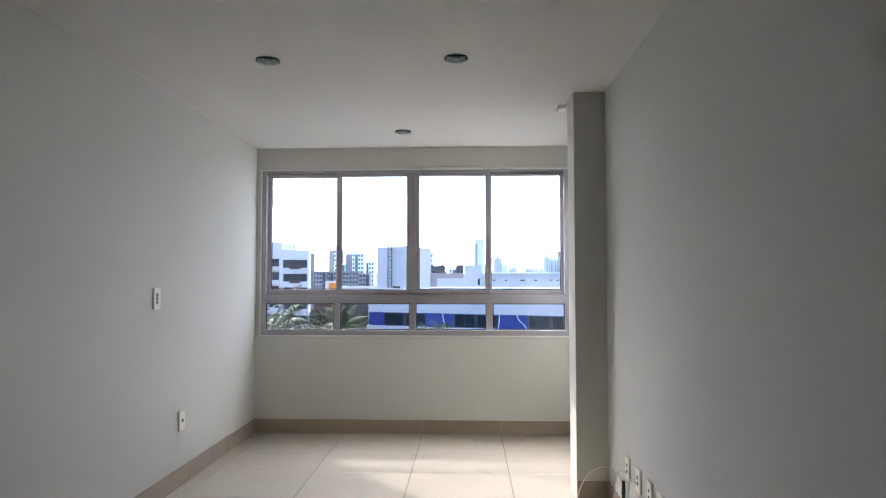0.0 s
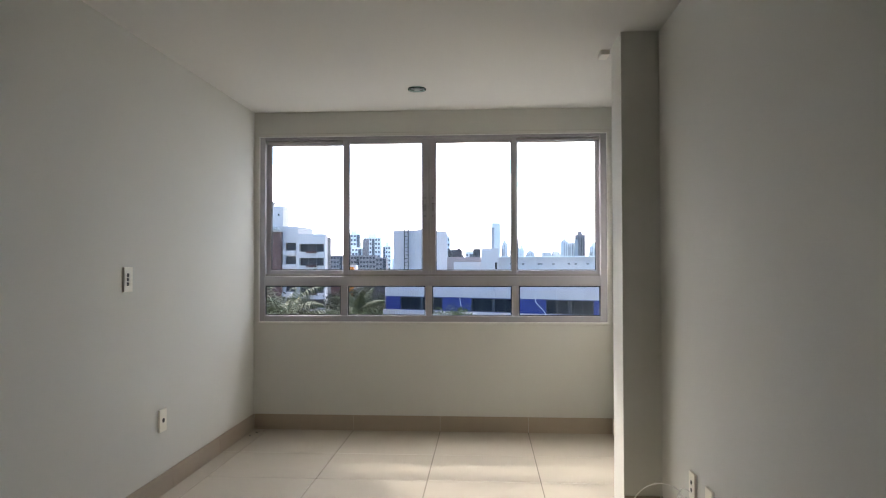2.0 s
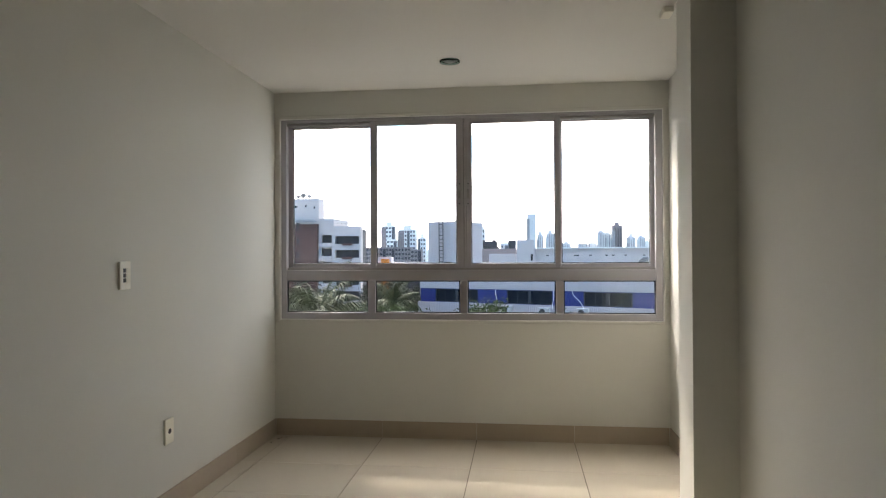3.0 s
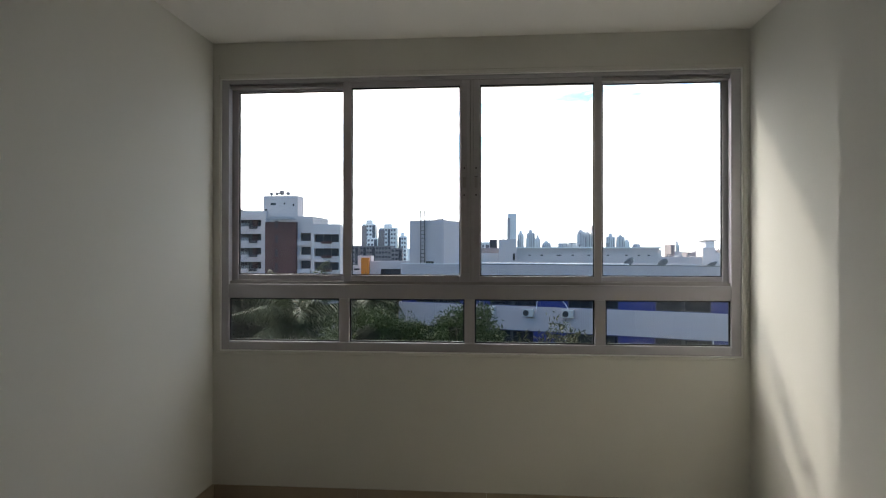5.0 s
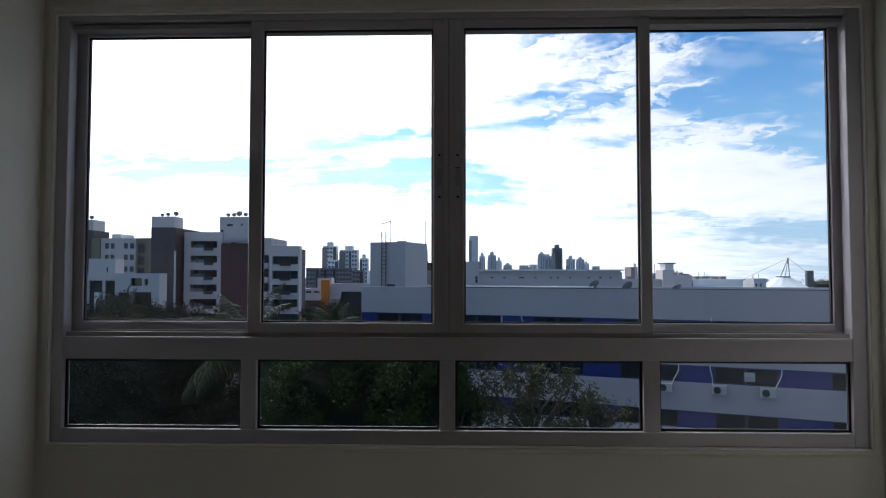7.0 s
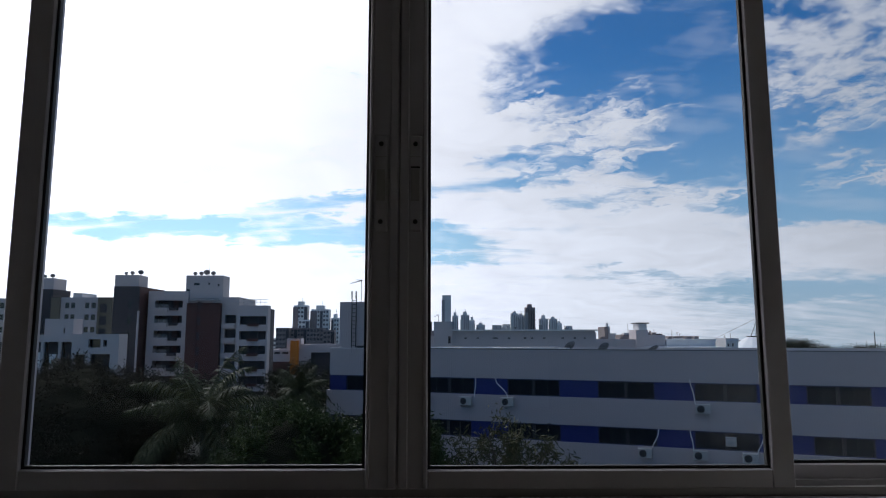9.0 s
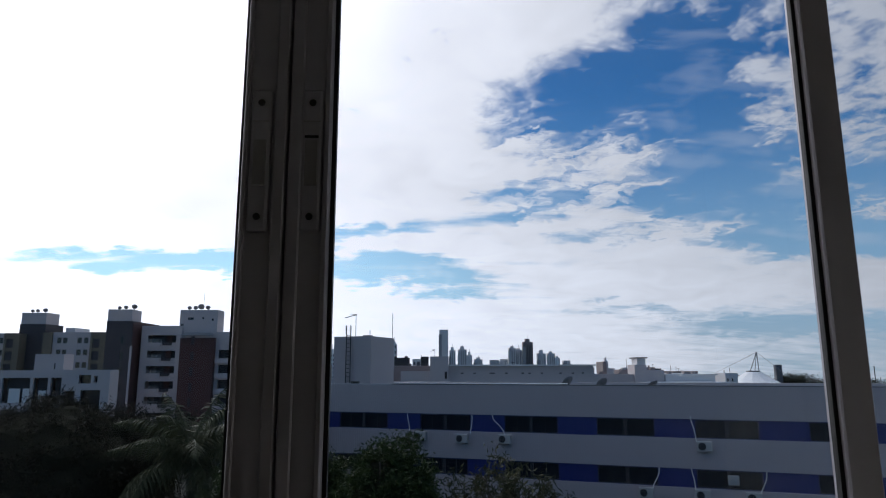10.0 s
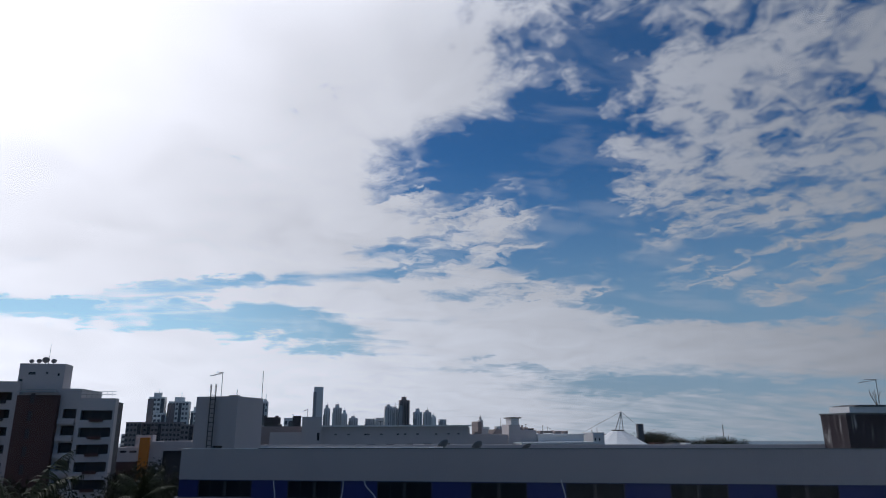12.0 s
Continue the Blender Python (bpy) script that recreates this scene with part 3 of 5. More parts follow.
def ground_level(r):
    steps = ((0, GZ), (230, GZ), (420, -22), (700, -52), (1150, -82), (4800, -82))
    for (a, za), (b, zb) in zip(steps, steps[1:]):
        if r <= b:
            return za + (zb - za) * (r - a) / (b - a)
    return -82


bm = bmesh.new()
radii = [0, 30, 80, 150, 230, 320, 420, 560, 700, 900, 1150, 2000, 3200, 4700]
rings = []
for r in radii[1:]:
    rings.append([bm.verts.new((r * math.cos(k * math.tau / 72), r * math.sin(k * math.tau / 72), ground_level(r))) for k in range(72)])
mid = bm.verts.new((0, 0, GZ))
for k in range(72):
    bm.faces.new((mid, rings[0][k], rings[0][(k + 1) % 72]))
    for a, b in zip(rings, rings[1:]):
        bm.faces.new((a[k], b[k], b[(k + 1) % 72], a[(k + 1) % 72]))
solid("ground", bm, GROUND, "dark ground of yards, streets and scrub", "ground", "structure")
bm = bmesh.new()
inner = [bm.verts.new((1300 * math.cos(k * math.pi / 60), 1300 * math.sin(k * math.pi / 60), -81.6)) for k in range(61)]
outer = [bm.verts.new((4690 * math.cos(k * math.pi / 60), 4690 * math.sin(k * math.pi / 60), -81.6)) for k in range(61)]
for k in range(60):
    bm.faces.new((inner[k], outer[k], outer[k + 1], inner[k + 1]))
solid("water", bm, SEA, "grey-blue sea out to the horizon", "sea", "structure")

# the block that holds the room
solid("wall_below", boxes((-T, ALCOVE + T, BACK - T, T, GZ, FLOOR - 0.205), (ALCOVE + T, FAR + T, BACK - T, END + T, GZ, FLOOR - 0.205)), RENDER_OUT, "plain rendered storeys under the room", "wall", "structure")


# ---- the white building with blue window bands ----
BX, BY, BTURN = -6.0, 46.3, -20.8
bpose = pose(BX, BY, 0, 0, 0, BTURN)


def at_facade(u, d, z):
    """A place by the long building's own axes: along its front, out behind it, up."""
    return tuple(bpose @ Vector((u, d, z)))


office = thing("office_building", (BX, BY, GZ), "long white ribbed building with blue window bands", "building", turn=BTURN)
LEN = 52.0


def opart(name, bm, mat, parent=None, label=""):
    bm.transform(Matrix.Translation((0, 0, -GZ)))
    return part(name, bm, mat, parent or office, label)


opart("roof", boxes((0.3, LEN, 0.3, 13.0, 0.05, 0.25)), COPING, label="flat grey roof")
opart("side_wall", boxes((0.0, 0.25, 0.25, 13.0, GZ, 0.52), (LEN - 0.25, LEN, 0.25, 13, GZ, 0.52), (0.25, LEN - 0.25, 12.75, 13, GZ, 0.52)), WHITE_FAC)
opart("coping", boxes((5.2, LEN, -0.03, 0.28, 0.555, 0.60)), COPING, label="dark roof edge")
opart("coping", boxes((-0.03, 5.2, -0.03, 0.28, 0.555, 0.585)), COPING_W, label="white roof edge")
opart("roof_pipe", tubes(((5.3, 0.12, 0.65), (17.0, 0.12, 0.65), 0.03)), COPING_W, label="white pipe along the roof edge")
spandrels = ((-1.30, 0.555, 0.0), (-4.03, -2.35, -0.22), (-6.77, -5.06, -0.22), (GZ, -7.80, -0.22))
for z0, z1, u0 in spandrels:
    sp = opart("spandrel", boxes((u0, LEN, 0.0, 0.25, z0, z1)), WHITE_FAC if z0 == GZ else WHITE_RIB)
    if z0 > GZ:
        bm = bmesh.new()
        for k in range(int((LEN - u0) / 0.145)):
            box(bm, u0 + 0.05 + k * 0.145, u0 + 0.105 + k * 0.145, -0.02, 0.0, z0 + 0.03, z1 - 0.03)
        tagged(opart("ribbing", bm, WHITE_RIB, sp), kind="stuff")
ROW_1 = ((1.3, 4.9), (7.25, 10.7), (12.95, 16.3), (18.65, 21.95), (24.2, 27.5), (30.0, 33.1), (35.6, 38.8), (41.2, 44.4), (46.6, 49.8))
ROW_2 = ((1.3, 4.9), (7.25, 10.5), (12.95, 16.3), (18.6, 22.0), (24.1, 27.5), (30.2, 33.1), (35.6, 38.8), (41.2, 44.4), (46.6, 49.8))
for z0, z1, row in ((-2.35, -1.30, ROW_1), (-5.06, -4.03, ROW_2), (-7.80, -6.77, ROW_2)):
    bm = bmesh.new()
    wall_cells(bm, 0.0, LEN, z0, z1, 0.06, 0.25, [(a, b, z0 + 0.02, z1 - 0.05) for a, b in row])
    opart("window_band", bm, BLUE_BAND, label="deep blue tiled band")
    for i, (a, b) in enumerate(row):
        w = opart("window", boxes((a, b, 0.17, 0.19, z0 + 0.02, z1 - 0.05)), DARK_GLASS)
        m = (a + b) / 2
        opart("window_frame", boxes(*ring(a, b, z0 + 0.02, z1 - 0.05, 0.05, 0.12, 0.17), (m - 0.10, m + 0.10, 0.11, 0.17, z0 + 0.07, z1 - 0.10), (a + 0.78, a + 0.82, 0.13, 0.17, z0 + 0.07, z1 - 0.10), (b - 0.82, b - 0.78, 0.13, 0.17, z0 + 0.07, z1 - 0.10)), WINDOW_FRAME, w)
        if i % 2:
            opart("curtain", boxes((m + 0.2, m + 0.7, 0.192, 0.20, z0 + 0.1, z1 - 0.12)), CURTAIN, w)

# stair and tank house on its roof
tank = thing("tank_house", at_facade(0, 0, 0.25), "tall white box housing the stairs on the flat roof", "building", turn=BTURN)
tank_bm = bmesh.new()
wall_cells(tank_bm, 0.70, 3.58, 0.0, 3.58, 0.03, 0.2, [(2.05, 2.75, 0.34, 0.50)])
box(tank_bm, 0.70, 0.88, 0.2, 3.9, 0, 3.58)
box(tank_bm, 3.40, 3.58, 0.2, 3.9, 0, 3.58)
box(tank_bm, 0.88, 3.40, 3.72, 3.9, 0, 3.58)
box(tank_bm, 0.88, 3.40, 0.2, 3.72, 3.40, 3.58)
part("wall", tank_bm, WHITE_RIB, tank)
bm = bmesh.new()
for k in range(19):
    box(bm, 0.76 + k * 0.145, 0.815 + k * 0.145, 0.020, 0.03, 0.02 if not 1.9 < 0.76 + k * 0.145 < 2.8 else 0.56, 3.5)
tagged(part("ribbing", bm, WHITE_RIB, tank), kind="stuff")
part("vent", boxes((2.05, 2.75, 0.12, 0.14, 0.34, 0.50)), DARK_GLASS, tank, "dark slot opening")
part("hatch", boxes((2.8, 3.3, 0.3, 0.9, 3.58, 3.66)), COPING, tank)
ladder = thing("ladder", at_facade(1.74, -0.12, 0.62), "black steel ladder fixed to the white tank house", "ladder", turn=BTURN)
for u in (0.0, 0.34):
    part("rail", tubes(((u, 0, 0), (u, 0, 3.95), 0.034), ((u - 0.07, 0.0, 3.95), (u - 0.07, 0.0, 3.4), 0.014), ((u, 0, 3.95), (u - 0.07, 0, 3.95), 0.014)), STEEL, ladder)
for k in range(12):
    part("rung", tubes(((0, 0, 0.15 + k * 0.285), (0.34, 0, 0.15 + k * 0.285), 0.022)), STEEL, ladder)
for z in (0.5, 2.6):
    for u in (0, 0.34):
        part("bracket", tubes(((u, 0, z), (u, 0.15, z), 0.014)), STEEL, ladder)


def antenna(at, h, arm, label, name="tv_antenna"):
    ob = thing(name, at, label, "antenna", turn=BTURN)
    part("pole", tubes(((0, 0, 0), (0, 0, h), 0.022)), STEEL, ob)
    if arm:
        part("boom", tubes(((0.04, 0, h - 0.02), (-arm, -0.05, h - 0.22), 0.02), ((0.04, 0, h), (-arm * 0.6, 0.1, h + 0.04), 0.018)), STEEL, ob)
        for k in range(7):
            part("element", tubes(((-arm * k / 7, -0.3, h - 0.03 - 0.2 * k / 7), (-arm * k / 7, 0.3, h - 0.03 - 0.2 * k / 7), 0.008), sides=5), STEEL, ob)
    return ob


antenna(at_facade(2.27, 0.25, 3.83), 1.55, 0.85, "thin roof aerial on a dark pole")
antenna(at_facade(3.50, 3.8, 3.83), 1.9, 0, "slim lightning rod on the tank house roof", "lightning_rod")
antenna(at_facade(3.30, 0.4, 3.83), 0.42, 0, "short thin rod on the tank house roof", "lightning_rod")


def dish(at, r, tilt, turn, label="grey satellite dish on the flat roof", group="roof dishes"):
    ob = thing("satellite_dish", at, label, "satellite dish", group, turn)
    prof = [(0.02, 0.0), (r * 0.4, r * 0.05), (r * 0.75, r * 0.17), (r, r * 0.30), (r * 1.01, r * 0.32), (r * 0.74, r * 0.21), (r * 0.4, r * 0.09), (0.02, 0.04)]
    bm = lathe(prof, 24)
    bm.transform(pose(0, 0, r * 1.05, tilt))
    part("reflector", bm, DISH, ob, smooth=True)
    part("post", tubes(((0, 0, -0.45 if at[2] > 5 else 0), (0, 0, r * 1.0), 0.03)), STEEL, ob)
    tip = pose(0, 0, r * 1.05, tilt) @ Vector((0, 0, r * 0.8))
    part("arm", tubes(((0, -0.0, r * 0.7), tuple(tip), 0.014), sides=6), STEEL, ob)
    return ob


dish(at_facade(16.9, 1.0, 0.25), 0.42, -50, 35)
dish(at_facade(19.0, 1.2, 0.25), 0.38, -50, 25)
dish(at_facade(22.0, 0.9, 0.22), 0.34, -35, 30)
dish(at_facade(11.4, 0.9, 0.20), 0.26, -25, 20)


def air_conditioner(u, z, label="white air conditioner unit with a dark fan on the facade"):
    ob = thing("air_conditioner", at_facade(u, -0.02, z), label, "air conditioner", "air conditioners on the facade", BTURN)
    part("casing", soft_box(-0.40, 0.40, -0.32, -0.02, -0.27, 0.27, 0.02, 1), AC_WHITE, ob)
    b = lathe([(0.20, 0), (0.21, 0.01), (0.18, 0.02), (0.05, 0.022)], 20)
    b.transform(pose(-0.12, -0.32, 0, 90))
    part("fan_grille", b, AC_DARK, ob)
    for x in (-0.3, 0.26):
        part("bracket", boxes((x, x + 0.04, -0.34, 0.0, -0.31, -0.27)), STEEL, ob)


for u, z in ((7.35, -2.72), (10.2, -2.78), (13.0, -2.74), (24.6, -2.76), (21.3, -5.42), (24.35, -5.38), (26.95, -5.38)):
    air_conditioner(u, z)
for a, b in (((6.37, -1.32), (6.55, -2.6)), ((10.84, -1.3), (10.75, -2.55)), ((12.2, -1.3), (12.98, -2.5)), ((23.95, -1.1), (24.2, -2.55)), ((22.08, -4.0), (21.7, -5.3)), ((23.84, -4.0), (24.0, -5.2)), ((27.68, -4.0), (27.35, -5.3))):
    m = ((a[0] + b[0]) / 2 + 0.04, (a[1] + b[1]) / 2)
    cable("drain_pipe", [at_facade(a[0], -0.03, a[1]), at_facade(a[0] + 0.02, -0.05, a[1] - 0.3), at_facade(m[0], -0.05, m[1]), at_facade(b[0] - 0.03, -0.05, b[1] + 0.2), at_facade(b[0], -0.04, b[1])], 0.026, COPING_W, "white pipe running down to an air conditioner", "pipe", "white pipes on the facade")
unit = thing("window_unit", at_facade(26.0, 0.11, -4.55), "white air conditioner set in the dark window", "air conditioner", turn=BTURN)
part("casing", soft_box(-0.28, 0.28, -0.25, 0.06, -0.25, 0.25, 0.02, 1), AC_WHITE, unit)
part("grille", boxes((-0.2, 0.2, -0.256, -0.25, -0.18, 0.02)), GALV, unit)


# ---- the apartment blocks on the far side ----
def block(ob, name, x0, x1, z1, y0, depth, mat, holes=(), recess=0.7, back=None, label="", z0=GZ):
    """One body of a house: front wall with openings, sides, roof, and a dark wall or pane behind each opening."""
    base = ob.location
    bm = bmesh.new()
    wall_cells(bm, x0, x1, z0, z1, y0, y0 + 0.25, holes)
    box(bm, x0, x0 + 0.25, y0 + 0.25, y0 + depth, z0, z1)
    box(bm, x1 - 0.25, x1, y0 + 0.25, y0 + depth, z0, z1)
    box(bm, x0 + 0.25, x1 - 0.25, y0 + depth - 0.25, y0 + depth, z0, z1)
    box(bm, x0 + 0.25, x1 - 0.25, y0 + 0.25, y0 + depth - 0.25, z1 - 0.5, z1 - 0.3)
    bm.transform(Matrix.Translation(-base))
    body = part(name, bm, mat, ob, label)
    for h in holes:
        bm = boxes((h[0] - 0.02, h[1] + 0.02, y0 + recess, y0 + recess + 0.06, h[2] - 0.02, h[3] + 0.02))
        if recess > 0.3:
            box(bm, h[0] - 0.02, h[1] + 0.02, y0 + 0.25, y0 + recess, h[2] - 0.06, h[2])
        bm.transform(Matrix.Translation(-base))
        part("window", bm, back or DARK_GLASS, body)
    return body


def shifted(ob, name, bm, mat, label="", parent=None):
    bm.transform(Matrix.Translation(-ob.location))
    return part(name, bm, mat, parent or ob, label)


flats = thing("apartment_building", (-31, 95, GZ), "white apartment house with balconies and a red brick shaft", "building")
LEVELS = [6.50, 4.31, 2.14, -0.02, -2.17, -4.35, -6.55]
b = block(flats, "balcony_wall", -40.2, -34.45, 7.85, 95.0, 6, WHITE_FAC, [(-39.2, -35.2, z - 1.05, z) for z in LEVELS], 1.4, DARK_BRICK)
for z in LEVELS:
    shifted(flats, "balcony_front", boxes((-39.5, -37.3, 94.78, 95.0, z - 1.62, z - 1.08)), WHITE_FAC)
    shifted(flats, "balcony_rail", boxes(*[(-39.2, -37.2, 94.85, 94.89, z - 1.02 + k * 0.13, z - 0.98 + k * 0.13) for k in range(4)], *[(x, x + 0.05, 94.85, 94.89, z - 1.08, z - 0.59) for x in (-39.2, -38.5, -37.8, -37.25)]), GALV)
    shifted(flats, "opening_post", boxes((-37.2, -37.08, 95.5, 95.6, z - 1.05, z), (-38.3, -38.22, 95.9, 96.0, z - 1.05, z)), WINDOW_FRAME)
    shifted(flats, "planter", boxes((-37.0, -35.8, 94.6, 94.98, z - 1.45, z - 1.05)), DARK_BRICK, "dark planter box")
    shifted(flats, "brick_panel", boxes((-37.0, -36.2, 96.1, 96.18, z - 1.03, z - 0.02)), BRICK)
block(flats, "brick_shaft", -34.42, -29.6, 6.1, 94.5, 6, BRICK, [(-32.9, -32.4, z - 1.4, z - 0.2) for z in LEVELS], 0.12, DARK_BRICK, "red brick clad shaft")
shifted(flats, "canopy", boxes((-34.3, -29.8, 93.9, 95, 6.45, 6.55), (-33.6, -30.0, 94.2, 95, 6.75, 6.82), (-33.9, -33.8, 94.3, 94.4, 6.1, 6.75), (-30.3, -30.2, 94.3, 94.4, 6.1, 6.75)), GALV, "grey roof canopy")
block(flats, "penthouse", -35.1, -29.65, 10.2, 95.6, 3.0, WHITE_FAC, [(-34.0, -33.1, 8.75, 9.1), (-31.9, -31.6, 8.85, 9.15), (-30.5, -30.2, 8.6, 8.95), (-34.95, -34.5, 7.85, 8.2)], 0.12, DARK_GLASS, z0=5)
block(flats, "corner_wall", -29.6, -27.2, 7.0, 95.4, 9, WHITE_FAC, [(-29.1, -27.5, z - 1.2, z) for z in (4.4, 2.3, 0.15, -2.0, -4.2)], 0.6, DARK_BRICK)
for z in (4.4, 2.3, 0.15, -2.0, -4.2):
    shifted(flats, "balcony_front", boxes((-29.5, -27.5, 94.9, 95.0, z - 1.9, z - 1.25), (-29.5, -27.5, 95.0, 95.4, z - 1.9, z - 1.8)), WHITE_FAC)
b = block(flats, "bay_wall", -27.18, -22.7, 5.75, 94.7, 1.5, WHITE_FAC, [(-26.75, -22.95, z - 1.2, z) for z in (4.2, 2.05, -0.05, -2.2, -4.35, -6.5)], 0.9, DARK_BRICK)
for z in (4.2, 2.05, -0.05, -2.2, -4.35, -6.5):
    shifted(flats, "planter", boxes((-25.6, -24.0, 94.4, 94.68, z - 1.45, z - 1.05)), BRICK, "dark red planter box")
    shifted(flats, "window_frame", boxes((-25.5, -25.4, 94.9, 95.0, z - 1.2, z), (-24.2, -24.1, 94.9, 95.0, z - 1.2, z)), WINDOW_FRAME)
shifted(flats, "side_wall", boxes((-22.95, -22.72, 96.25, 98.6, GZ, 5.3)), DARK_BRICK, "dark narrow side wall")
rail = [(-27.0, -22.8, 94.8, 94.84, z, z + 0.05) for z in (6.2, 6.6)] + [(-27.0 + k * 0.62, -26.96 + k * 0.62, 94.8, 94.84, 5.75, 6.65) for k in range(7)]
shifted(flats, "roof_railing", boxes(*rail), GALV)
for x, z, r in ((-34.3, 10.2, 0.30), (-33.4, 10.2, 0.32), (-32.6, 10.2, 0.45), (-31.6, 10.2, 0.34)):
    dish((x, 97.0, z + 0.05), r, -55, 20, "small satellite dish on a penthouse roof", "penthouse dishes")
antenna((-32.4, 97.5, 9.9), 3.0, 0, "thin aerial rising from the penthouse", "lightning_rod")

tower = thing("apartment_tower", (-42.5, 93, GZ), "dark clad tower with a white water tank on top", "building")
block(tower, "tower_wall", -44.3, -40.7, 8.4, 93.0, 9.3, DARK_BRICK, [(-42.2, -41.7, z - 1.3, z - 0.2) for z in LEVELS], 0.1, DARK_GLASS)
shifted(tower, "side_cladding", boxes((-40.7, -40.66, 93.3, 102.2, GZ, 8.3)), BRICK, "brown clad side wall")
block(tower, "water_tank", -44.3, -40.9, 10.05, 93.1, 3, WHITE_FAC, z0=8.0)
shifted(tower, "drain_pipe", tubes(((-40.62, 92.9, GZ), (-40.62, 92.9, 4.9), 0.16)), WHITE_FAC, "white pipe up the wall")
for x, r in ((-43.4, 0.25), (-42.5, 0.3), (-41.3, 0.38)):
    dish((x, 94.5, 10.1), r, -55, 20, "small satellite dish on a tank roof", "tower dishes")

rear = thing("apartment_building", (-58, 112, GZ), "white house with paired windows and olive side bays", "building")
wins = []
for z in (7.0, 5.0, 2.9, 0.8, -1.3):
    for x in (-61.7, -60.7, -58.3, -57.2):
        wins.append((x, x + 0.75, z - 0.95, z))
block(rear, "front_wall", -61.4 - 1.0, -56.0, 7.9, 112, 10, WHITE_FAC, wins, 0.15)
block(rear, "olive_bay", -56.0, -53.5, 7.9, 111.7, 10, OLIVE, [(-55.6, -54.4, z - 1.5, z) for z in (6.8, 4.7, 2.6, 0.5, -1.6)], 0.15, DARK_BRICK)
block(rear, "olive_bay", -63.9, -62.4, 7.9, 111.7, 10, OLIVE)
tower2 = thing("apartment_tower", (-66.0, 114, GZ), "dark clad tower with a pale water tank on top", "building")
block(tower2, "tower_wall", -69.4, -65.0, 9.45, 114.0, 5.5, DARK_BRICK)
block(tower2, "water_tank", -69.3, -65.1, 11.4, 114.1, 4, WHITE_FAC, z0=9.0)
block(tower2, "plant_room", -62.6, -61.0, 8.9, 116, 5, GREY_FAC, z0=7.0)
for x, r in ((-68.4, 0.3), (-67.5, 0.32), (-66.2, 0.4)):
    dish((x, 115.5, 11.45), r, -55, 20, "small satellite dish on a tank roof", "tower dishes")
rear2 = thing("apartment_building", (-74, 112, GZ), "white house with small windows and an olive edge", "building")
wins = [(x, x + 0.8, z - 0.95, z) for z in (7.0, 5.0, 2.9, 0.8) for x in (-79.5, -77.0, -74.6, -72.9, -71.6)]
block(rear2, "front_wall", -86.0, -70.6, 7.75, 112.2, 10, WHITE_FAC, wins, 0.15)
block(rear2, "olive_bay", -70.6, -68.0, 7.75, 112.0, 10, OLIVE, [(-70.2, -69.0, z - 1.5, z) for z in (6.8, 4.7, 2.6, 0.5)], 0.15, DARK_BRICK)

house = thing("modern_house", (-39, 72, GZ), "low white house of stacked boxes with dark openings", "house")
block(house, "front_wall", -38.1, -33.0, 1.6, 71.6, 2.0, WHITE_FAC, [(-36.3, -35.0, 0.15, 1.05), (-34.7, -34.3, 0.25, 0.95), (-36.0, -33.9, -3.2, -0.55), (-37.8, -36.6, -2.4, -0.6)], 0.5)
block(house, "gallery_wall", -58.0, -38.1, 1.55, 72.4, 4, WHITE_FAC, [(-44.9, -41.9, -1.9, 0.75), (-41.6, -40.0, -3.5, 0.75), (-39.7, -38.3, -2.0, 0.75), (-48.6, -45.4, -1.9, 0.75), (-52.5, -49.2, -1.9, 0.75), (-56.0, -53.0, -1.9, 0.75)], 1.0, DARK_BRICK)
block(house, "roof_box", -42.0, -38.85, 3.3, 73.0, 2.0, WHITE_FAC, [(-39.9, -39.7, 1.7, 2.3)], 0.12, z0=1.2)
shifted(house, "panel", boxes((-44.4, -43.2, 72.9, 73.0, -1.9, -0.4), (-42.9, -42.2, 72.9, 73.0, -1.9, -0.4), (-41.2, -40.4, 72.9, 73.0, -3.0, -0.6)), PALE_FAC)

shop = thing("orange_building", (-26, 140, GZ), "pale low building with an orange pylon", "building")
block(shop, "front_wall", -34.5, -27.3, -1.6, 140.2, 12, WHITE_FAC, [(-32.6, -31.4, -2.5, -2.1), (-30.9, -29.6, -2.5, -2.1)], 0.2)
block(shop, "wing_wall", -27.3, -16.0, -0.5, 140.4, 12, WHITE_FAC, [(-24.9, -20.4, -9.5, -2.2)], 0.6, DARK_BRICK)
block(shop, "pylon_back", -30.3, -27.2, 0.75, 141.5, 3, WHITE_FAC)
shifted(shop, "pylon", boxes((-29.05, -27.3, 139.4, 140.2, GZ, 0.3)), ORANGE, "orange painted pylon")
shifted(shop, "lower_wall", boxes((-34.4, -27.4, 139.6, 140.2, GZ, -4.1)), BRICK, "dark red lower wall")


# ---- low roofs behind the long building ----
def plain_house(name, x0, x1, z1, y0, depth, mat, label, holes=(), category="building", roof=None, z0=GZ):
    ob = thing(name, ((x0 + x1) / 2, y0, GZ), label, category)
    block(ob, "wall", x0, x1, z1, y0, depth, mat, holes, 0.2, DARK_GLASS, z0=z0)
    if roof:
        shifted(ob, "roof", boxes((x0 - 0.3, x1 + 0.3, y0 - 0.4, y0 + depth + 0.3, z1, z1 + 0.18)), roof)
    return ob


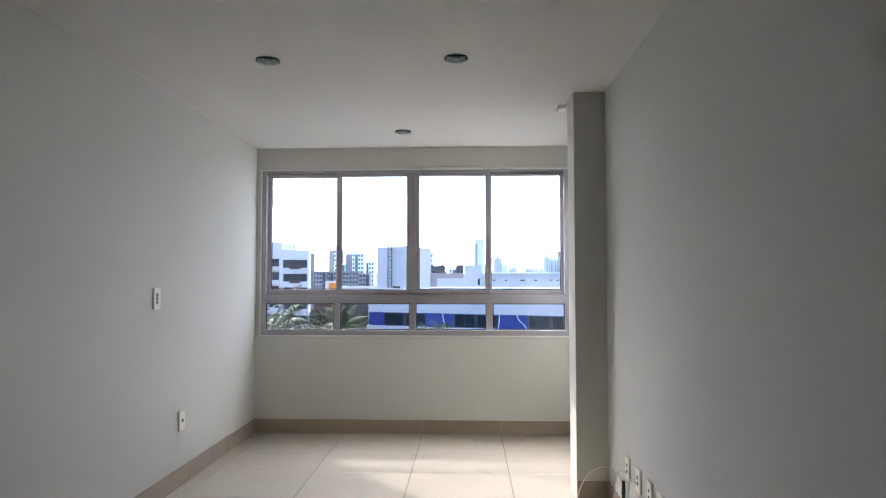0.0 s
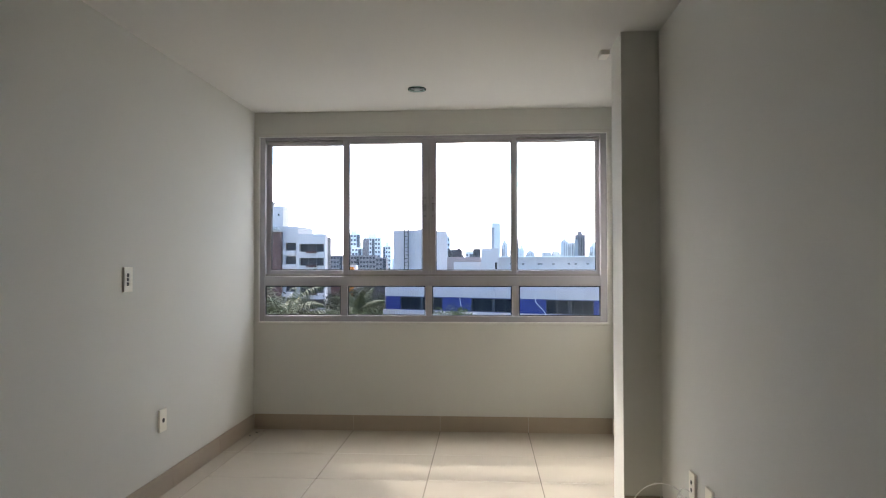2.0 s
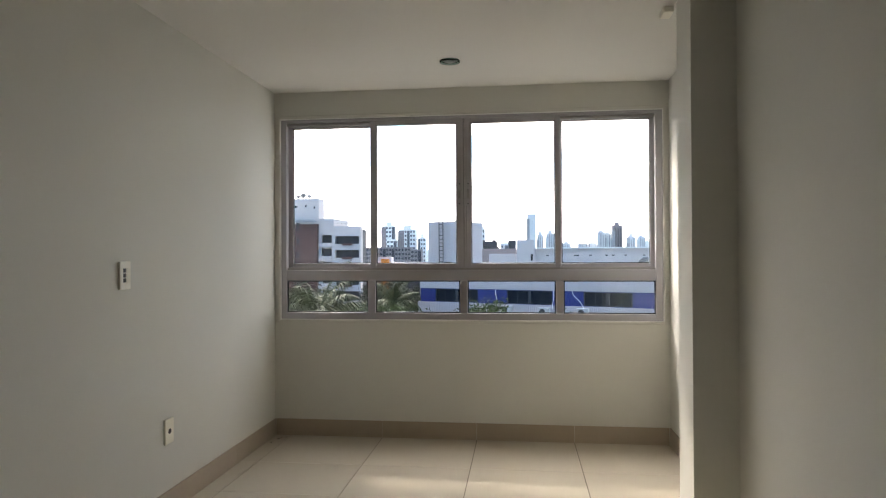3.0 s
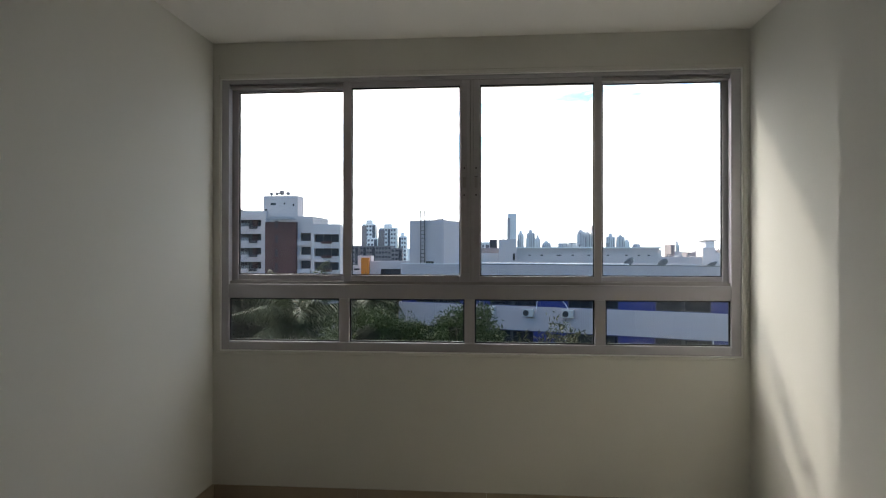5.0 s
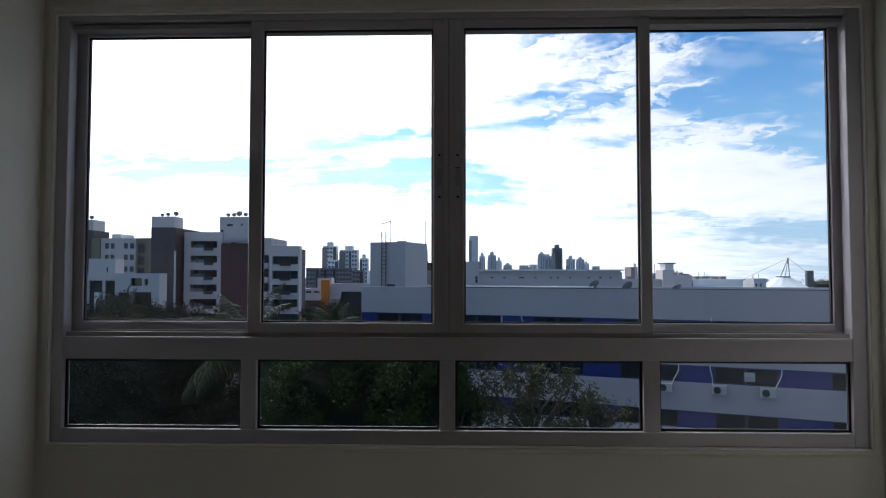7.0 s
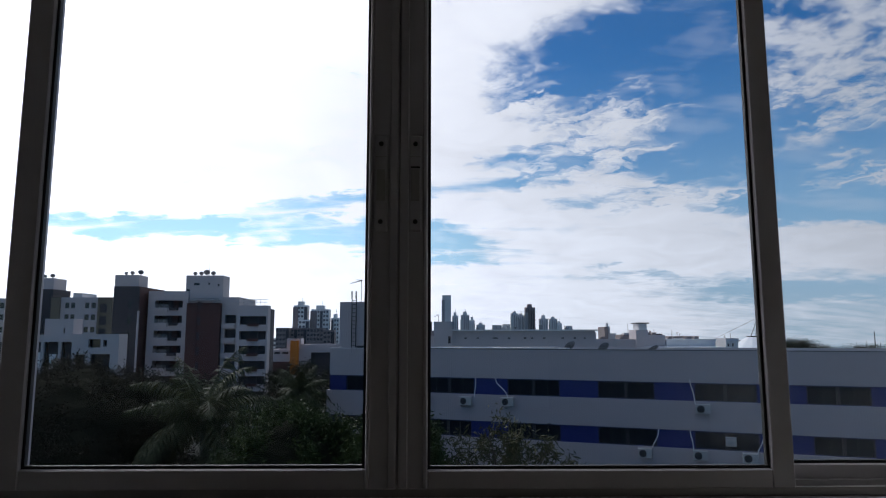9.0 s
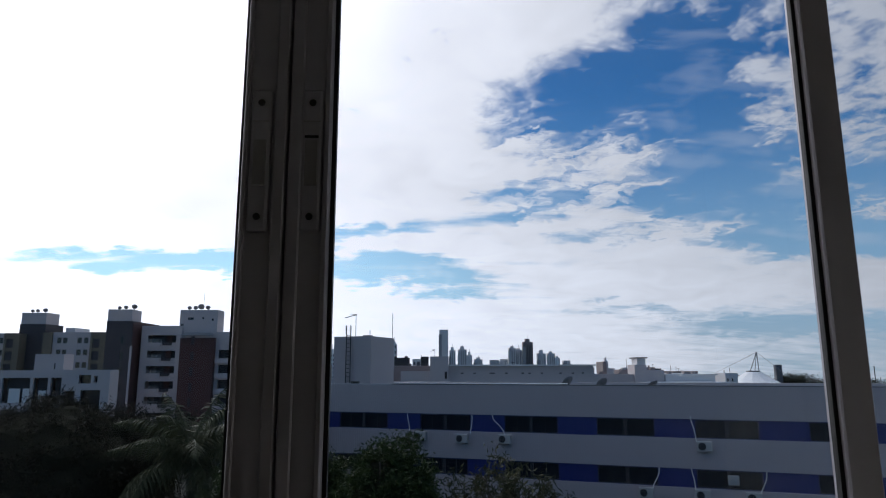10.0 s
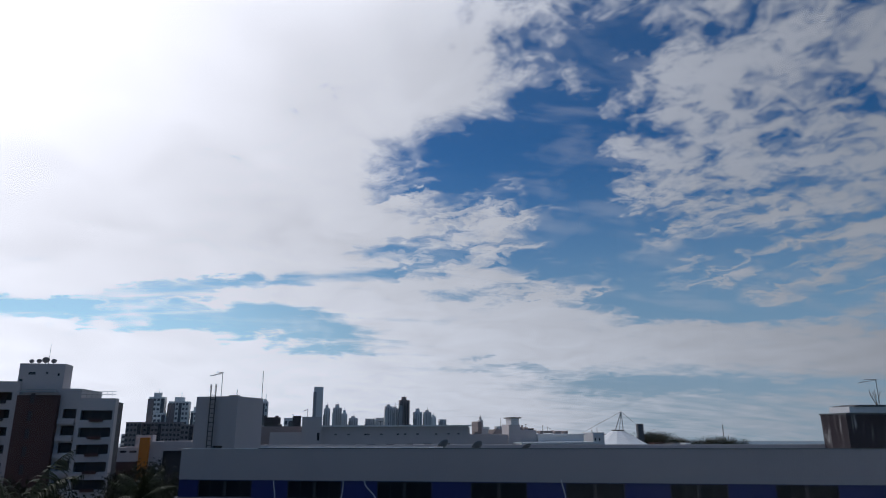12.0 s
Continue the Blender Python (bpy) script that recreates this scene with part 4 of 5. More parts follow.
plain_house("stair_house", 1.35, 3.7, 3.2, 84.0, 4, WHITE_FAC, "narrow pale stair house rising over a flat roof", [(3.2, 3.5, 0.4, 1.3)])
plain_house("long_roof_building", 3.72, 22.4, 2.0, 85.0, 12, WHITE_FAC, "long low white building with a row of small vents", [(x, x + 0.35, 1.0, 1.15) for x in (5.3, 6.9, 9.0, 9.35, 11.0, 13.1, 14.0, 15.6, 18.0, 19.6, 20.9)] + [(x, x + 1.0, -0.45, -0.1) for x in (4.6, 7.0, 9.4, 11.8, 14.2, 16.6, 19.0)], roof=COPING_W)
plain_house("white_house", -2.4, 1.3, 1.35, 84.5, 6, WHITE_FAC, "small pale house with a plain wall")
plain_house("brown_house", -5.5, 1.4, 2.1, 92, 8, DARK_FAC, "dark brown house behind a pale one", [(-2.5, -2.0, 0.6, 1.2), (-0.8, -0.3, 0.6, 1.2)])
plain_house("low_building", 24.0, 28.8, 1.9, 110.5, 10, WHITE_FAC, "plain pale low building")
plain_house("low_building", 28.0, 36.0, 0.75, 110, 10, WHITE_FAC, "plain pale low building with a flat roof")
plain_house("stair_house", 35.3, 37.3, 2.3, 109.5, 4, WHITE_FAC, "pale stair tower on a low roof")
plain_house("rooftop_room", 35.9, 37.3, 3.35, 110, 3, GREY_FAC, "grey box on a stair tower", roof=COPING, z0=2.0)
plain_house("low_building", 37.2, 40.7, 1.45, 111, 8, WHITE_FAC, "plain pale low building")
plain_house("hall", 40.9, 49.3, 0.6, 111, 10, GREY_FAC, "low hall under a pale overhanging roof", roof=ROOF_TIN)
solid("tin_roof", boxes((36.0, 49.2, 105, 110.9, -0.75, -0.5)), ROOF_TIN, "white sheet metal roof", "roof").location = (0, 0, 0)
plain_house("shed", 36.2, 49.0, -0.76, 105.2, 5.4, GREY_FAC, "plain grey shed under a white roof")
for x, z, w in ((38.0, 1.45, 0.9), (39.2, 1.45, 0.7), (42.0, 0.8, 0.6), (45.0, 0.8, 1.2), (46.4, 0.8, 0.8), (30.4, 0.75, 0.8), (33.6, 0.75, 0.6)):
    solid("roof_unit", soft_box(x - w / 2, x + w / 2, 112.0, 113.0, z - 0.3, z + 0.45, 0.04, 1), DARK_FAC, "small dark box on a flat roof", "roof unit", group="roof boxes")

# the big top
tent = thing("circus_tent", (102.0, 206, GZ), "white peaked tent roof hung from a tall mast", "tent")
bm = bmesh.new()
sides, prof = 48, ((11.5, -4.6), (10.4, -4.2), (9.2, -3.65), (8.0, -3.0), (6.8, -2.3), (5.6, -1.55), (4.4, -0.8), (3.3, -0.05), (2.5, 0.45), (1.9, 0.85))
rings = [[bm.verts.new((r * (1 + 0.025 * math.cos(k * math.tau / 4)) * math.cos(k * math.tau / sides), r * (1 + 0.025 * math.cos(k * math.tau / 4)) * math.sin(k * math.tau / sides), z - GZ)) for k in range(sides)] for r, z in prof]
for a, b in zip(rings, rings[1:]):
    for k in range(sides):
        bm.faces.new((a[k], a[(k + 1) % sides], b[(k + 1) % sides], b[k]))
bm.faces.new(rings[-1])
part("canopy", bm, TENT, tent)
part("skirt", lathe([(11.4, 0.0), (11.4, -4.7 - GZ)], 20), TENT, tent)
part("cap", lathe([(2.0, 0.7 - GZ), (2.1, 1.05 - GZ), (1.6, 1.1 - GZ)], 20), STEEL, tent, "dark ring at the peak")
part("mast", tubes(((-0.9, 0, 0.9 - GZ), (1.6, 0, 6.9 - GZ), 0.16), ((1.9, 0, 0.9 - GZ), (1.6, 0, 6.9 - GZ), 0.14), ((0.8, 0.5, 0.9 - GZ), (1.6, 0, 6.9 - GZ), 0.1)), GALV, tent)
part("guy_rope", tubes(((1.6, 0, 6.8 - GZ), (-15, 0, -1.0 - GZ), 0.06), sides=5), GALV, tent)
part("guy_rope", tubes(((1.6, 0, 6.8 - GZ), (12, 0, -1.5 - GZ), 0.06), sides=5), GALV, tent)

# weathered roof house on the far end
worn = thing("weathered_house", (42, 40.0, GZ), "dark weathered concrete house with pale streaks", "building")
block(worn, "wall", 38.25, 47.0, 2.55, 40.0, 2.35, BURNT)
shifted(worn, "roof_slab", boxes((38.2, 47.2, 39.9, 42.45, 2.55, 2.66)), COPING, "dark roof slab")
shifted(worn, "upper_box", boxes((38.9, 47.0, 40.3, 42.2, 2.70, 3.10)), GREY_FAC)
shifted(worn, "upper_roof", boxes((39.3, 47.4, 40.2, 42.3, 3.10, 3.18), (39.8, 47.4, 40.5, 42.1, 3.18, 3.24)), COPING)
antenna((42.55, 41.4, 3.18), 1.9, 1.2, "thin roof aerial on a dark pole")
twig_bm = bmesh.new()
twig = random.Random(14)
for k in range(9):
    tip = Vector((twig.uniform(-0.45, 0.45), twig.uniform(-0.3, 0.3), twig.uniform(0.5, 1.3)))
    tube(twig_bm, (0, 0, 0), tip, 0.022, 0.008, 5)
    for j in range(3):
        mid = tip * twig.uniform(0.5, 0.95)
        tube(twig_bm, mid, mid + Vector((twig.uniform(-0.2, 0.2), twig.uniform(-0.2, 0.2), twig.uniform(0.05, 0.3))), 0.010, 0.004, 4)
solid("bare_shrub", twig_bm, BARK, "leafless twiggy shrub growing on a weathered roof", "shrub").location = (42.1, 41.2, 3.18)


# ---- the skyline ----
def high_rise(x0, x1, z1, y, mat, label, step=4.0, z0=-60.0, cap=0.0, bands=True, depth=None):
    """A tower far off: body, a lower box coloured as its shaded side, windows or upright strips, roof boxes."""
    x0, x1 = min(x0, x1), max(x0, x1)
    ob = thing("high_rise", ((x0 + x1) / 2, y, z0), label, "skyscraper", "skyline towers")
    w, d, top = (x1 - x0) / 2, depth or max(8.0, (x1 - x0) * 0.8), z1 - z0
    own = random.Random(int(x0 * 10) + int(z1 * 7))
    part("body", boxes((-w, w, 0, d, 0, top)), mat, ob)
    rows = DARK_BRICK if mat is DARK_FAC else GREY_FAC if mat is PALE_FAC else FAR_BAND
    if bands and y < 600:
        bm = bmesh.new()
        cols = max(2, round(2 * w / 2.3))
        skip = own.randrange(cols)
        for c in range(cols):
            a, b = -w + 2 * w * c / cols, -w + 2 * w * (c + 1) / cols
            z = top - 1.2
            while z > top - 34:
                if c == skip:
                    box(bm, a + 0.15, b - 0.1, -0.12, 0, z - step, z)
                else:
                    box(bm, a + 0.45, b - 0.45, -0.12, 0, z - step * 0.48, z)
                z -= step
        tagged(part("windows", bm, DARK_BRICK if mat is DARK_FAC else FAR_WIN, ob), kind="stuff")
        # the shaded left side is put in as a darker coloured box
        if mat is PALE_FAC and w > 4:
            part("wing", boxes((-w - 0.5, -w * 0.35, -0.8, d * 0.6, 0, top - 1.5)), DARK_FAC, ob, "brown box standing for the shaded side of the tower")
    elif bands:
        bm = bmesh.new()
        a = -w + own.uniform(0.4, 1.2)
        while a < w - 0.8:
            b = min(a + own.uniform(0.5, 1.0), w - 0.2)
            box(bm, a, b, -0.25, 0, top - 40, top - own.choice((0.8, 1.5, 3.0)))
            a = b + own.uniform(0.9, 1.9)
        tagged(part("window_strips", bm, rows, ob), kind="stuff")
        # again a box in another tone stands for the side in shade
        if w > 3:
            part("wing", boxes((-w - 0.6, -w * 0.45, -1.0, d * 0.6, 0, top - own.uniform(2, 7))), FAR_BAND if own.random() < 0.6 else GREY_FAC, ob)
    if cap:
        part("roof_box", boxes((-w * 0.5, w * 0.4, 2, d - 2, top, top + cap)), mat, ob)
        part("roof_mast", tubes(((w * 0.1, d / 2, top + cap), (w * 0.1, d / 2, top + cap + own.uniform(1.5, 4)), 0.12), sides=5), STEEL, ob)


NEAR_SKYLINE = ((-105.4, -95.1, 23.9, 500), (-100.9, -92.9, 12.9, 496), (-92.2, -78.9, 20.9, 500), (-77.8, -71.7, 14.4, 505), (-113.6, -104.3, 6.7, 480), (-104.0, -94.6, 6.7, 485), (-94.3, -79.7, 6.7, 482), (-120.6, -115.3, -0.9, 500), (-79.0, -71.0, 5.0, 478))
for i, (a, b, z, y) in enumerate(NEAR_SKYLINE):
    mat = PALE_FAC if i in (0, 1, 2, 3, 7) else DARK_FAC
    high_rise(a, b, z, y, mat, "pale high-rise with rows of windows" if mat is PALE_FAC else "brown and grey high-rise block", cap=3.0 if i in (0, 2, 3) else 0, step=3.2)
FAR_SKYLINE = ((9.7, 19.1, 43.7), (20.5, 26.9, 22.0), (29.9, 38.9, 22.9), (38.9, 44.5, 17.0), (46.1, 54.8, 12.3), (63.4, 73.2, 11.9), (74.2, 82.5, 12.8), (82.8, 90.3, 24.1), (90.5, 98.3, 22.4), (98.5, 109.0, 30.6), (113.3, 121.9, 18.5), (123.8, 131.5, 18.5), (131.6, 136.5, 13.8), (140.4, 147.4, 11.0), (183.2, 187.1, 10.1), (188.0, 194.9, 3.1), (201.3, 209.6, 3.6))
rnd = random.Random(5)
for i, (a, b, z) in enumerate(FAR_SKYLINE):
    mat = (DARK_FAC if i == 9 else GREY_FAC if i % 3 else PALE_FAC)
    high_rise(a, b, z, 700 + rnd.uniform(-6, 6), mat, "slim pale high-rise on the skyline" if mat is PALE_FAC else "grey high-rise on the skyline", cap=0 if i == 0 else rnd.choice((0, 2.0, 3.5)), step=5.0)
for i in range(34):
    x = -130 + i * 7.6 + rnd.uniform(-3, 3)
    high_rise(x, x + rnd.uniform(6, 13), rnd.uniform(-4, 7) - max(0, x - 120) * 0.06, 735 + rnd.uniform(0, 40), rnd.choice((GREY_FAC, PALE_FAC, DARK_FAC)), "low grey block on the skyline", bands=False)
high_rise(137.3, 139.9, 3.3, 260, FAR_WIN, "slim dark tower behind the tent", z0=-20, step=3, depth=1.5)

# mixed roofs that stand between the near ones and the skyline
high_rise(-24.0, -20.7, 18.0, 420, GREY_FAC, "slim grey high-rise behind the tank house", step=3.4, cap=1.5)
high_rise(-7.1, -3.5, 6.4, 300, GREY_FAC, "grey block behind brown roofs", z0=-30, step=3.2)
for x0, x1, z, y, mat, label in (
        (-5.8, -2.9, 3.9, 130, DARK_BRICK, "dark house with cluttered roof edge"), (-1.1, 0.8, 4.7, 160, DARK_BRICK, "dark house behind brown roofs"),
        (34.0, 34.7, 3.0, 125, DARK_FAC, "narrow dark chimney house on low roofs"), (34.8, 36.2, 1.7, 126, GREY_FAC, "grey house among low roofs"),
        (37.4, 39.7, 1.5, 125, DARK_FAC, "dark house among low roofs"), (43.6, 45.8, 1.7, 127, DARK_BRICK, "dark house with roof tanks"),
        (47.6, 51.5, 1.2, 126, DARK_FAC, "brown house among low roofs"), (52.0, 56.0, 0.6, 130, DARK_BRICK, "dark house among low roofs"), (58.6, 61.0, 0.8, 128, GREY_FAC, "grey house among low roofs"),
        (110.0, 113.0, 0.1, 240, PALE_FAC, "pale house near the tent"), (116.5, 121.0, -0.6, 246, DARK_FAC, "brown house near the tent")):
    plain_house("far_house", x0, x1, z, y, 5, mat, label, [(x0 + 0.3 + k * 0.9, x0 + 0.65 + k * 0.9, z - 1.6, z - 1.0) for k in range(int((x1 - x0 - 0.4) / 0.9))], "house")
g = random.Random(17)
for x0, x1, z, y in ((-5.6, -3.0, 3.9, 130.3), (-1.0, 0.7, 4.7, 160.3), (37.5, 39.5, 1.5, 125.3), (43.7, 45.6, 1.7, 127.3), (47.8, 51.2, 1.2, 126.3), (52.3, 55.6, 0.6, 130.3), (58.8, 60.8, 0.8, 128.3), (-3.9, 1.1, 2.1, 92.4), (5, 21, 2.18, 88)):
    x = x0
    while x < x1 - 0.3:
        w, h = g.uniform(0.2, 0.7), g.choice((0.25, 0.4, 0.6, 0.9))
        if g.random() < 0.3 and z > 1:
            solid("roof_pole", tubes(((x, y + 0.4, z - 0.3), (x, y + 0.4, z + h * 1.3), 0.035), ((x - 0.25, y + 0.4, z + h * 1.2), (x + 0.25, y + 0.4, z + h * 1.2), 0.02)), STEEL, "thin dark aerial pole on a far roof", "pole", group="far roof poles")
        elif y != 88:
            solid("water_tank", lathe([(w * 0.5, 0.0), (w * 0.55, h * 0.2), (w * 0.55, h * 0.8), (w * 0.3, h), (0.02, h)], 12) if g.random() < 0.5 else soft_box(-w / 2, w / 2, 0, w, 0, h, 0.03, 1), g.choice((DARK_FAC, GREY_FAC, DARK_BRICK)), "small dark tank on a far roof", "tank", group="far roof tanks").location = (x, y + 0.5, z - 0.3)
        x += w + g.uniform(0.1, 0.9 if y != 88 else 4)
for x, y, h, base in ((38.65, 125.5, 2.2, 1.4), (60.2, 129.5, 1.6, 0.2), (37.2, 113.5, 1.6, 1.0), (42.6, 113, 1.5, 0.7)):
    solid("roof_pole", tubes(((x, y, base), (x, y, base + h), 0.045)), STEEL, "thin dark aerial pole on a far roof", "pole", group="far roof poles")
antenna((1.95, 85.5, 2.7), 1.4, 0.6, "thin roof aerial on a dark pole")


# ---- trees ----
def leaf_mesh(name, centres, spread, count, size, mat, seed, long=2.6, droop=0.3):
    """Many single leaves, each a bent pair of faces, thrown round the clump centres."""
    g = np.random.default_rng(seed)
    c = np.asarray(centres)[g.integers(0, len(centres), count)]
    p = c + g.normal(0, 1, (count, 3)) * spread
    out = g.normal(0, 1, (count, 3))
    out[:, 2] -= droop
    out /= np.linalg.norm(out, axis=1)[:, None]
    side = np.cross(out, g.normal(0, 1, (count, 3)))
    side /= np.linalg.norm(side, axis=1)[:, None]
    up = np.cross(side, out)
    s = size * g.uniform(0.6, 1.3, (count, 1))
    a, d = p - out * s / 2, p + out * s / 2 - up * s * 0.15
    b, e = p + side * s / long / 2 + up * s * 0.06, p - side * s / long / 2 + up * s * 0.06
    verts = np.stack([a, b, d, e], 1).reshape(-1, 3)
    faces = np.arange(count * 4).reshape(-1, 4)
    tri = np.concatenate([faces[:, [0, 1, 2]], faces[:, [0, 2, 3]]])
    me = bpy.data.meshes.new(name)
    me.from_pydata(verts.tolist(), [], tri.tolist())
    me.materials.append(mat)
    return me


def broadleaf(at, crown, radii, count, size, mat, seed, label, long=2.6, clumps=70, spread=0.34, name="tree", fill=0.25, core=0.0):
    """A tree with a tapered trunk, forked limbs and a crown of leaves round clump centres near the crown's skin."""
    ob = thing(name, (at[0], at[1], GZ), label, "tree")
    g = random.Random(seed)
    c = Vector(crown) - Vector((at[0], at[1], GZ))
    heads = []
    for _ in range(clumps):
        d = Vector((g.gauss(0, 1), g.gauss(0, 1), g.gauss(0.25, 0.9))).normalized()
        k = g.uniform(0.86, 1.06) if g.random() > fill else g.uniform(core, core + 0.1) if core else g.uniform(0.3, 0.8)
        k *= 1 + 0.16 * noise.noise(d * 2.3 + Vector((seed, 0, 0)))
        heads.append(c + Vector((d.x * radii[0], d.y * radii[1], d.z * radii[2])) * k)
    bm = bmesh.new()
    fork = Vector((c.x * 0.5, c.y * 0.5, max(2.0, c.z - radii[2] * 0.9)))
    tube(bm, (0, 0, 0), fork, 0.28, 0.18, 10)
    for h in heads[:: max(1, clumps // 22)]:
        m = fork.lerp(h, 0.5) + Vector((g.uniform(-0.3, 0.3), g.uniform(-0.3, 0.3), 0.2))
        tube(bm, fork, m, 0.09, 0.05, 6)
        tube(bm, m, h, 0.05, 0.012, 5)
    part("trunk", bm, BARK, ob)
    crown_ob = new("crown", leaf_mesh("crown", [tuple(h) for h in heads], spread, count, size, mat, seed, long))
    crown_ob.parent = ob
    # an added dark shell blocks light between leaves and paints the inner shade
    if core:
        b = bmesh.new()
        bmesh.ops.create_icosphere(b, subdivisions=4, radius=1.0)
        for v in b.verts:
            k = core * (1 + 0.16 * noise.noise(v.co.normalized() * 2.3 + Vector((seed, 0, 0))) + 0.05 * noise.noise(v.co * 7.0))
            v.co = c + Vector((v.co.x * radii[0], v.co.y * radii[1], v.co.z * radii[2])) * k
        part("crown_core", b, SHADE_CORE, ob, "dark lumpy shell standing in for shade inside the crown")
    return ob


def palm(at, top, length, seed, label, fronds=20):
    ob = thing("palm_tree", (at[0], at[1], GZ), label, "palm")
    g = random.Random(seed)
    h = top - GZ
    bm = bmesh.new()
    lean = Vector((g.uniform(-0.5, 0.5), g.uniform(-0.5, 0.5), 0))
    pts = [lean * (k / 8) ** 2 + Vector((0, 0, h * k / 8)) for k in range(9)]
    for k in range(8):
        tube(bm, pts[k], pts[k + 1], 0.17 - 0.008 * k, 0.165 - 0.008 * k, 10, False)
    part("trunk", bm, PALM_BARK, ob)
    for i in range(fronds):
        az, rise = i * 2.39996 + g.uniform(-0.3, 0.3), 1.40 - 1.9 * i / fronds + g.uniform(-0.2, 0.2)
        L = length * g.uniform(0.85, 1.1)
        out = Vector((math.cos(az), math.sin(az), 0))
        side = Vector((-out.y, out.x, 0))
        spine, steps = [], 26
        p, ang, bend = pts[-1].copy(), rise, g.uniform(0.55, 1.15)
        for k in range(steps + 1):
            spine.append((p.copy(), ang))
            p += (out * math.cos(ang) + Vector((0, 0, math.sin(ang)))) * (L / steps)
            ang -= bend * (0.030 + 0.050 * k / steps)
        bm = bmesh.new()
        for k in range(0, steps, 2):
            tube(bm, spine[k][0], spine[k + 2][0], 0.028 * (1 - k / steps) + 0.005, 0.028 * (1 - (k + 2) / steps) + 0.005, 5, False)
        for k in range(2, steps + 1):
            q, ang = spine[k]
            ll = L * 0.27 * math.sin(math.pi * min(1, 0.12 + 0.86 * k / steps)) + 0.1
            along = out * math.cos(ang) + Vector((0, 0, math.sin(ang)))
            for s in (-1, 1):
                for off in (0.0, 0.5):
                    b0 = q + along * (off * L / steps)
                    d = (side * s + along * 0.55 + Vector((0, 0, -0.45 - g.uniform(0, 1.0)))).normalized()
                    tip, wide = b0 + d * ll * g.uniform(0.85, 1.1), along * 0.020
                    m = b0 + d * ll * 0.5 + Vector((0, 0, 0.05))
                    v = [bm.verts.new(b0 - wide), bm.verts.new(b0 + wide), bm.verts.new(m + wide), bm.verts.new(m - wide), bm.verts.new(tip - Vector((0, 0, 0.08)))]
                    bm.faces.new((v[0], v[1], v[2], v[3]))
                    bm.faces.new((v[3], v[2], v[4]))
        part("frond", bm, LEAF_PALM, ob)
    return ob


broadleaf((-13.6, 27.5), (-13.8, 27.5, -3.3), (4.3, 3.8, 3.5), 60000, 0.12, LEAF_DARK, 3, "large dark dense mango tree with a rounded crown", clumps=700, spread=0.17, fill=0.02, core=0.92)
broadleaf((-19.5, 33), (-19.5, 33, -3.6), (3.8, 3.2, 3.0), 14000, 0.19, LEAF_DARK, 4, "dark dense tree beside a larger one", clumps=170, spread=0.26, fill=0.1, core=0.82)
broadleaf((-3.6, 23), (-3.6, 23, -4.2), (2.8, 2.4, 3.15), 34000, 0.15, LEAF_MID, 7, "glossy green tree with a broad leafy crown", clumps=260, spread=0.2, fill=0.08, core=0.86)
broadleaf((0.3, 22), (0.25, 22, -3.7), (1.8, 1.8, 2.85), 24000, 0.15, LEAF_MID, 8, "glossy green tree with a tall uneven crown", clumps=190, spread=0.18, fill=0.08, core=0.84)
broadleaf((3.9, 21.5), (3.9, 21.5, -3.1), (1.75, 1.4, 1.65), 3000, 0.26, LEAF_DRY, 9, "thin tree with long drooping brownish leaves", 5.0, 46, 0.20, fill=0.4)
broadleaf((6.2, 21.8), (6.2, 21.8, -3.75), (1.05, 1.0, 1.0), 1300, 0.24, LEAF_DRY, 10, "small thin tree with long drooping leaves", 5.0, 24, 0.18, fill=0.4)
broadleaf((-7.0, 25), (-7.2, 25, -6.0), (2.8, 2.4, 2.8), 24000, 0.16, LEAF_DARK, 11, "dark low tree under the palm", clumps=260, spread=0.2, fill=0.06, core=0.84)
for i, (x, y, z, r) in enumerate(((-11.5, 19, -8.6, 2.6), (-7.0, 17.5, -8.9, 2.3), (-3.0, 17, -8.8, 2.3), (1.2, 17.5, -8.9, 2.2), (5.2, 18, -8.9, 2.3), (9.2, 20, -9.0, 2.2), (3.0, 25, -7.6, 2.6), (7.5, 27, -8.4, 2.6), (-16, 21, -8.4, 2.8))):
    broadleaf((x, y), (x, y, z), (r, r * 0.9, r), 6000, 0.2, LEAF_DARK if i % 2 else LEAF_MID, 60 + i, "low dark green garden tree below the window", clumps=80, spread=0.3)
g = random.Random(31)
heads = []
for _ in range(900):
    x, y = g.uniform(-34, 16), g.uniform(9, 44)
    if y < 46.3 - 0.38 * (x + 6.0) - 4 or x < -8:
        heads.append((x, y, GZ + g.uniform(0.1, 1.5) ** 1.3))
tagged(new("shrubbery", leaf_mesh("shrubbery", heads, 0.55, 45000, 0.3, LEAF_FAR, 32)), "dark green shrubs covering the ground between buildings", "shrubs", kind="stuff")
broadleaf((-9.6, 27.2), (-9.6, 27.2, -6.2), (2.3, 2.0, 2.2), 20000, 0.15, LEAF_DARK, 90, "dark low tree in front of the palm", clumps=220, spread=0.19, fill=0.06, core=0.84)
palm((-7.35, 25.3), -1.75, 3.3, 21, "coconut palm with long arching fronds", 24)
palm((-8.3, 45), -2.3, 2.4, 22, "small palm seen behind other trees", 16)
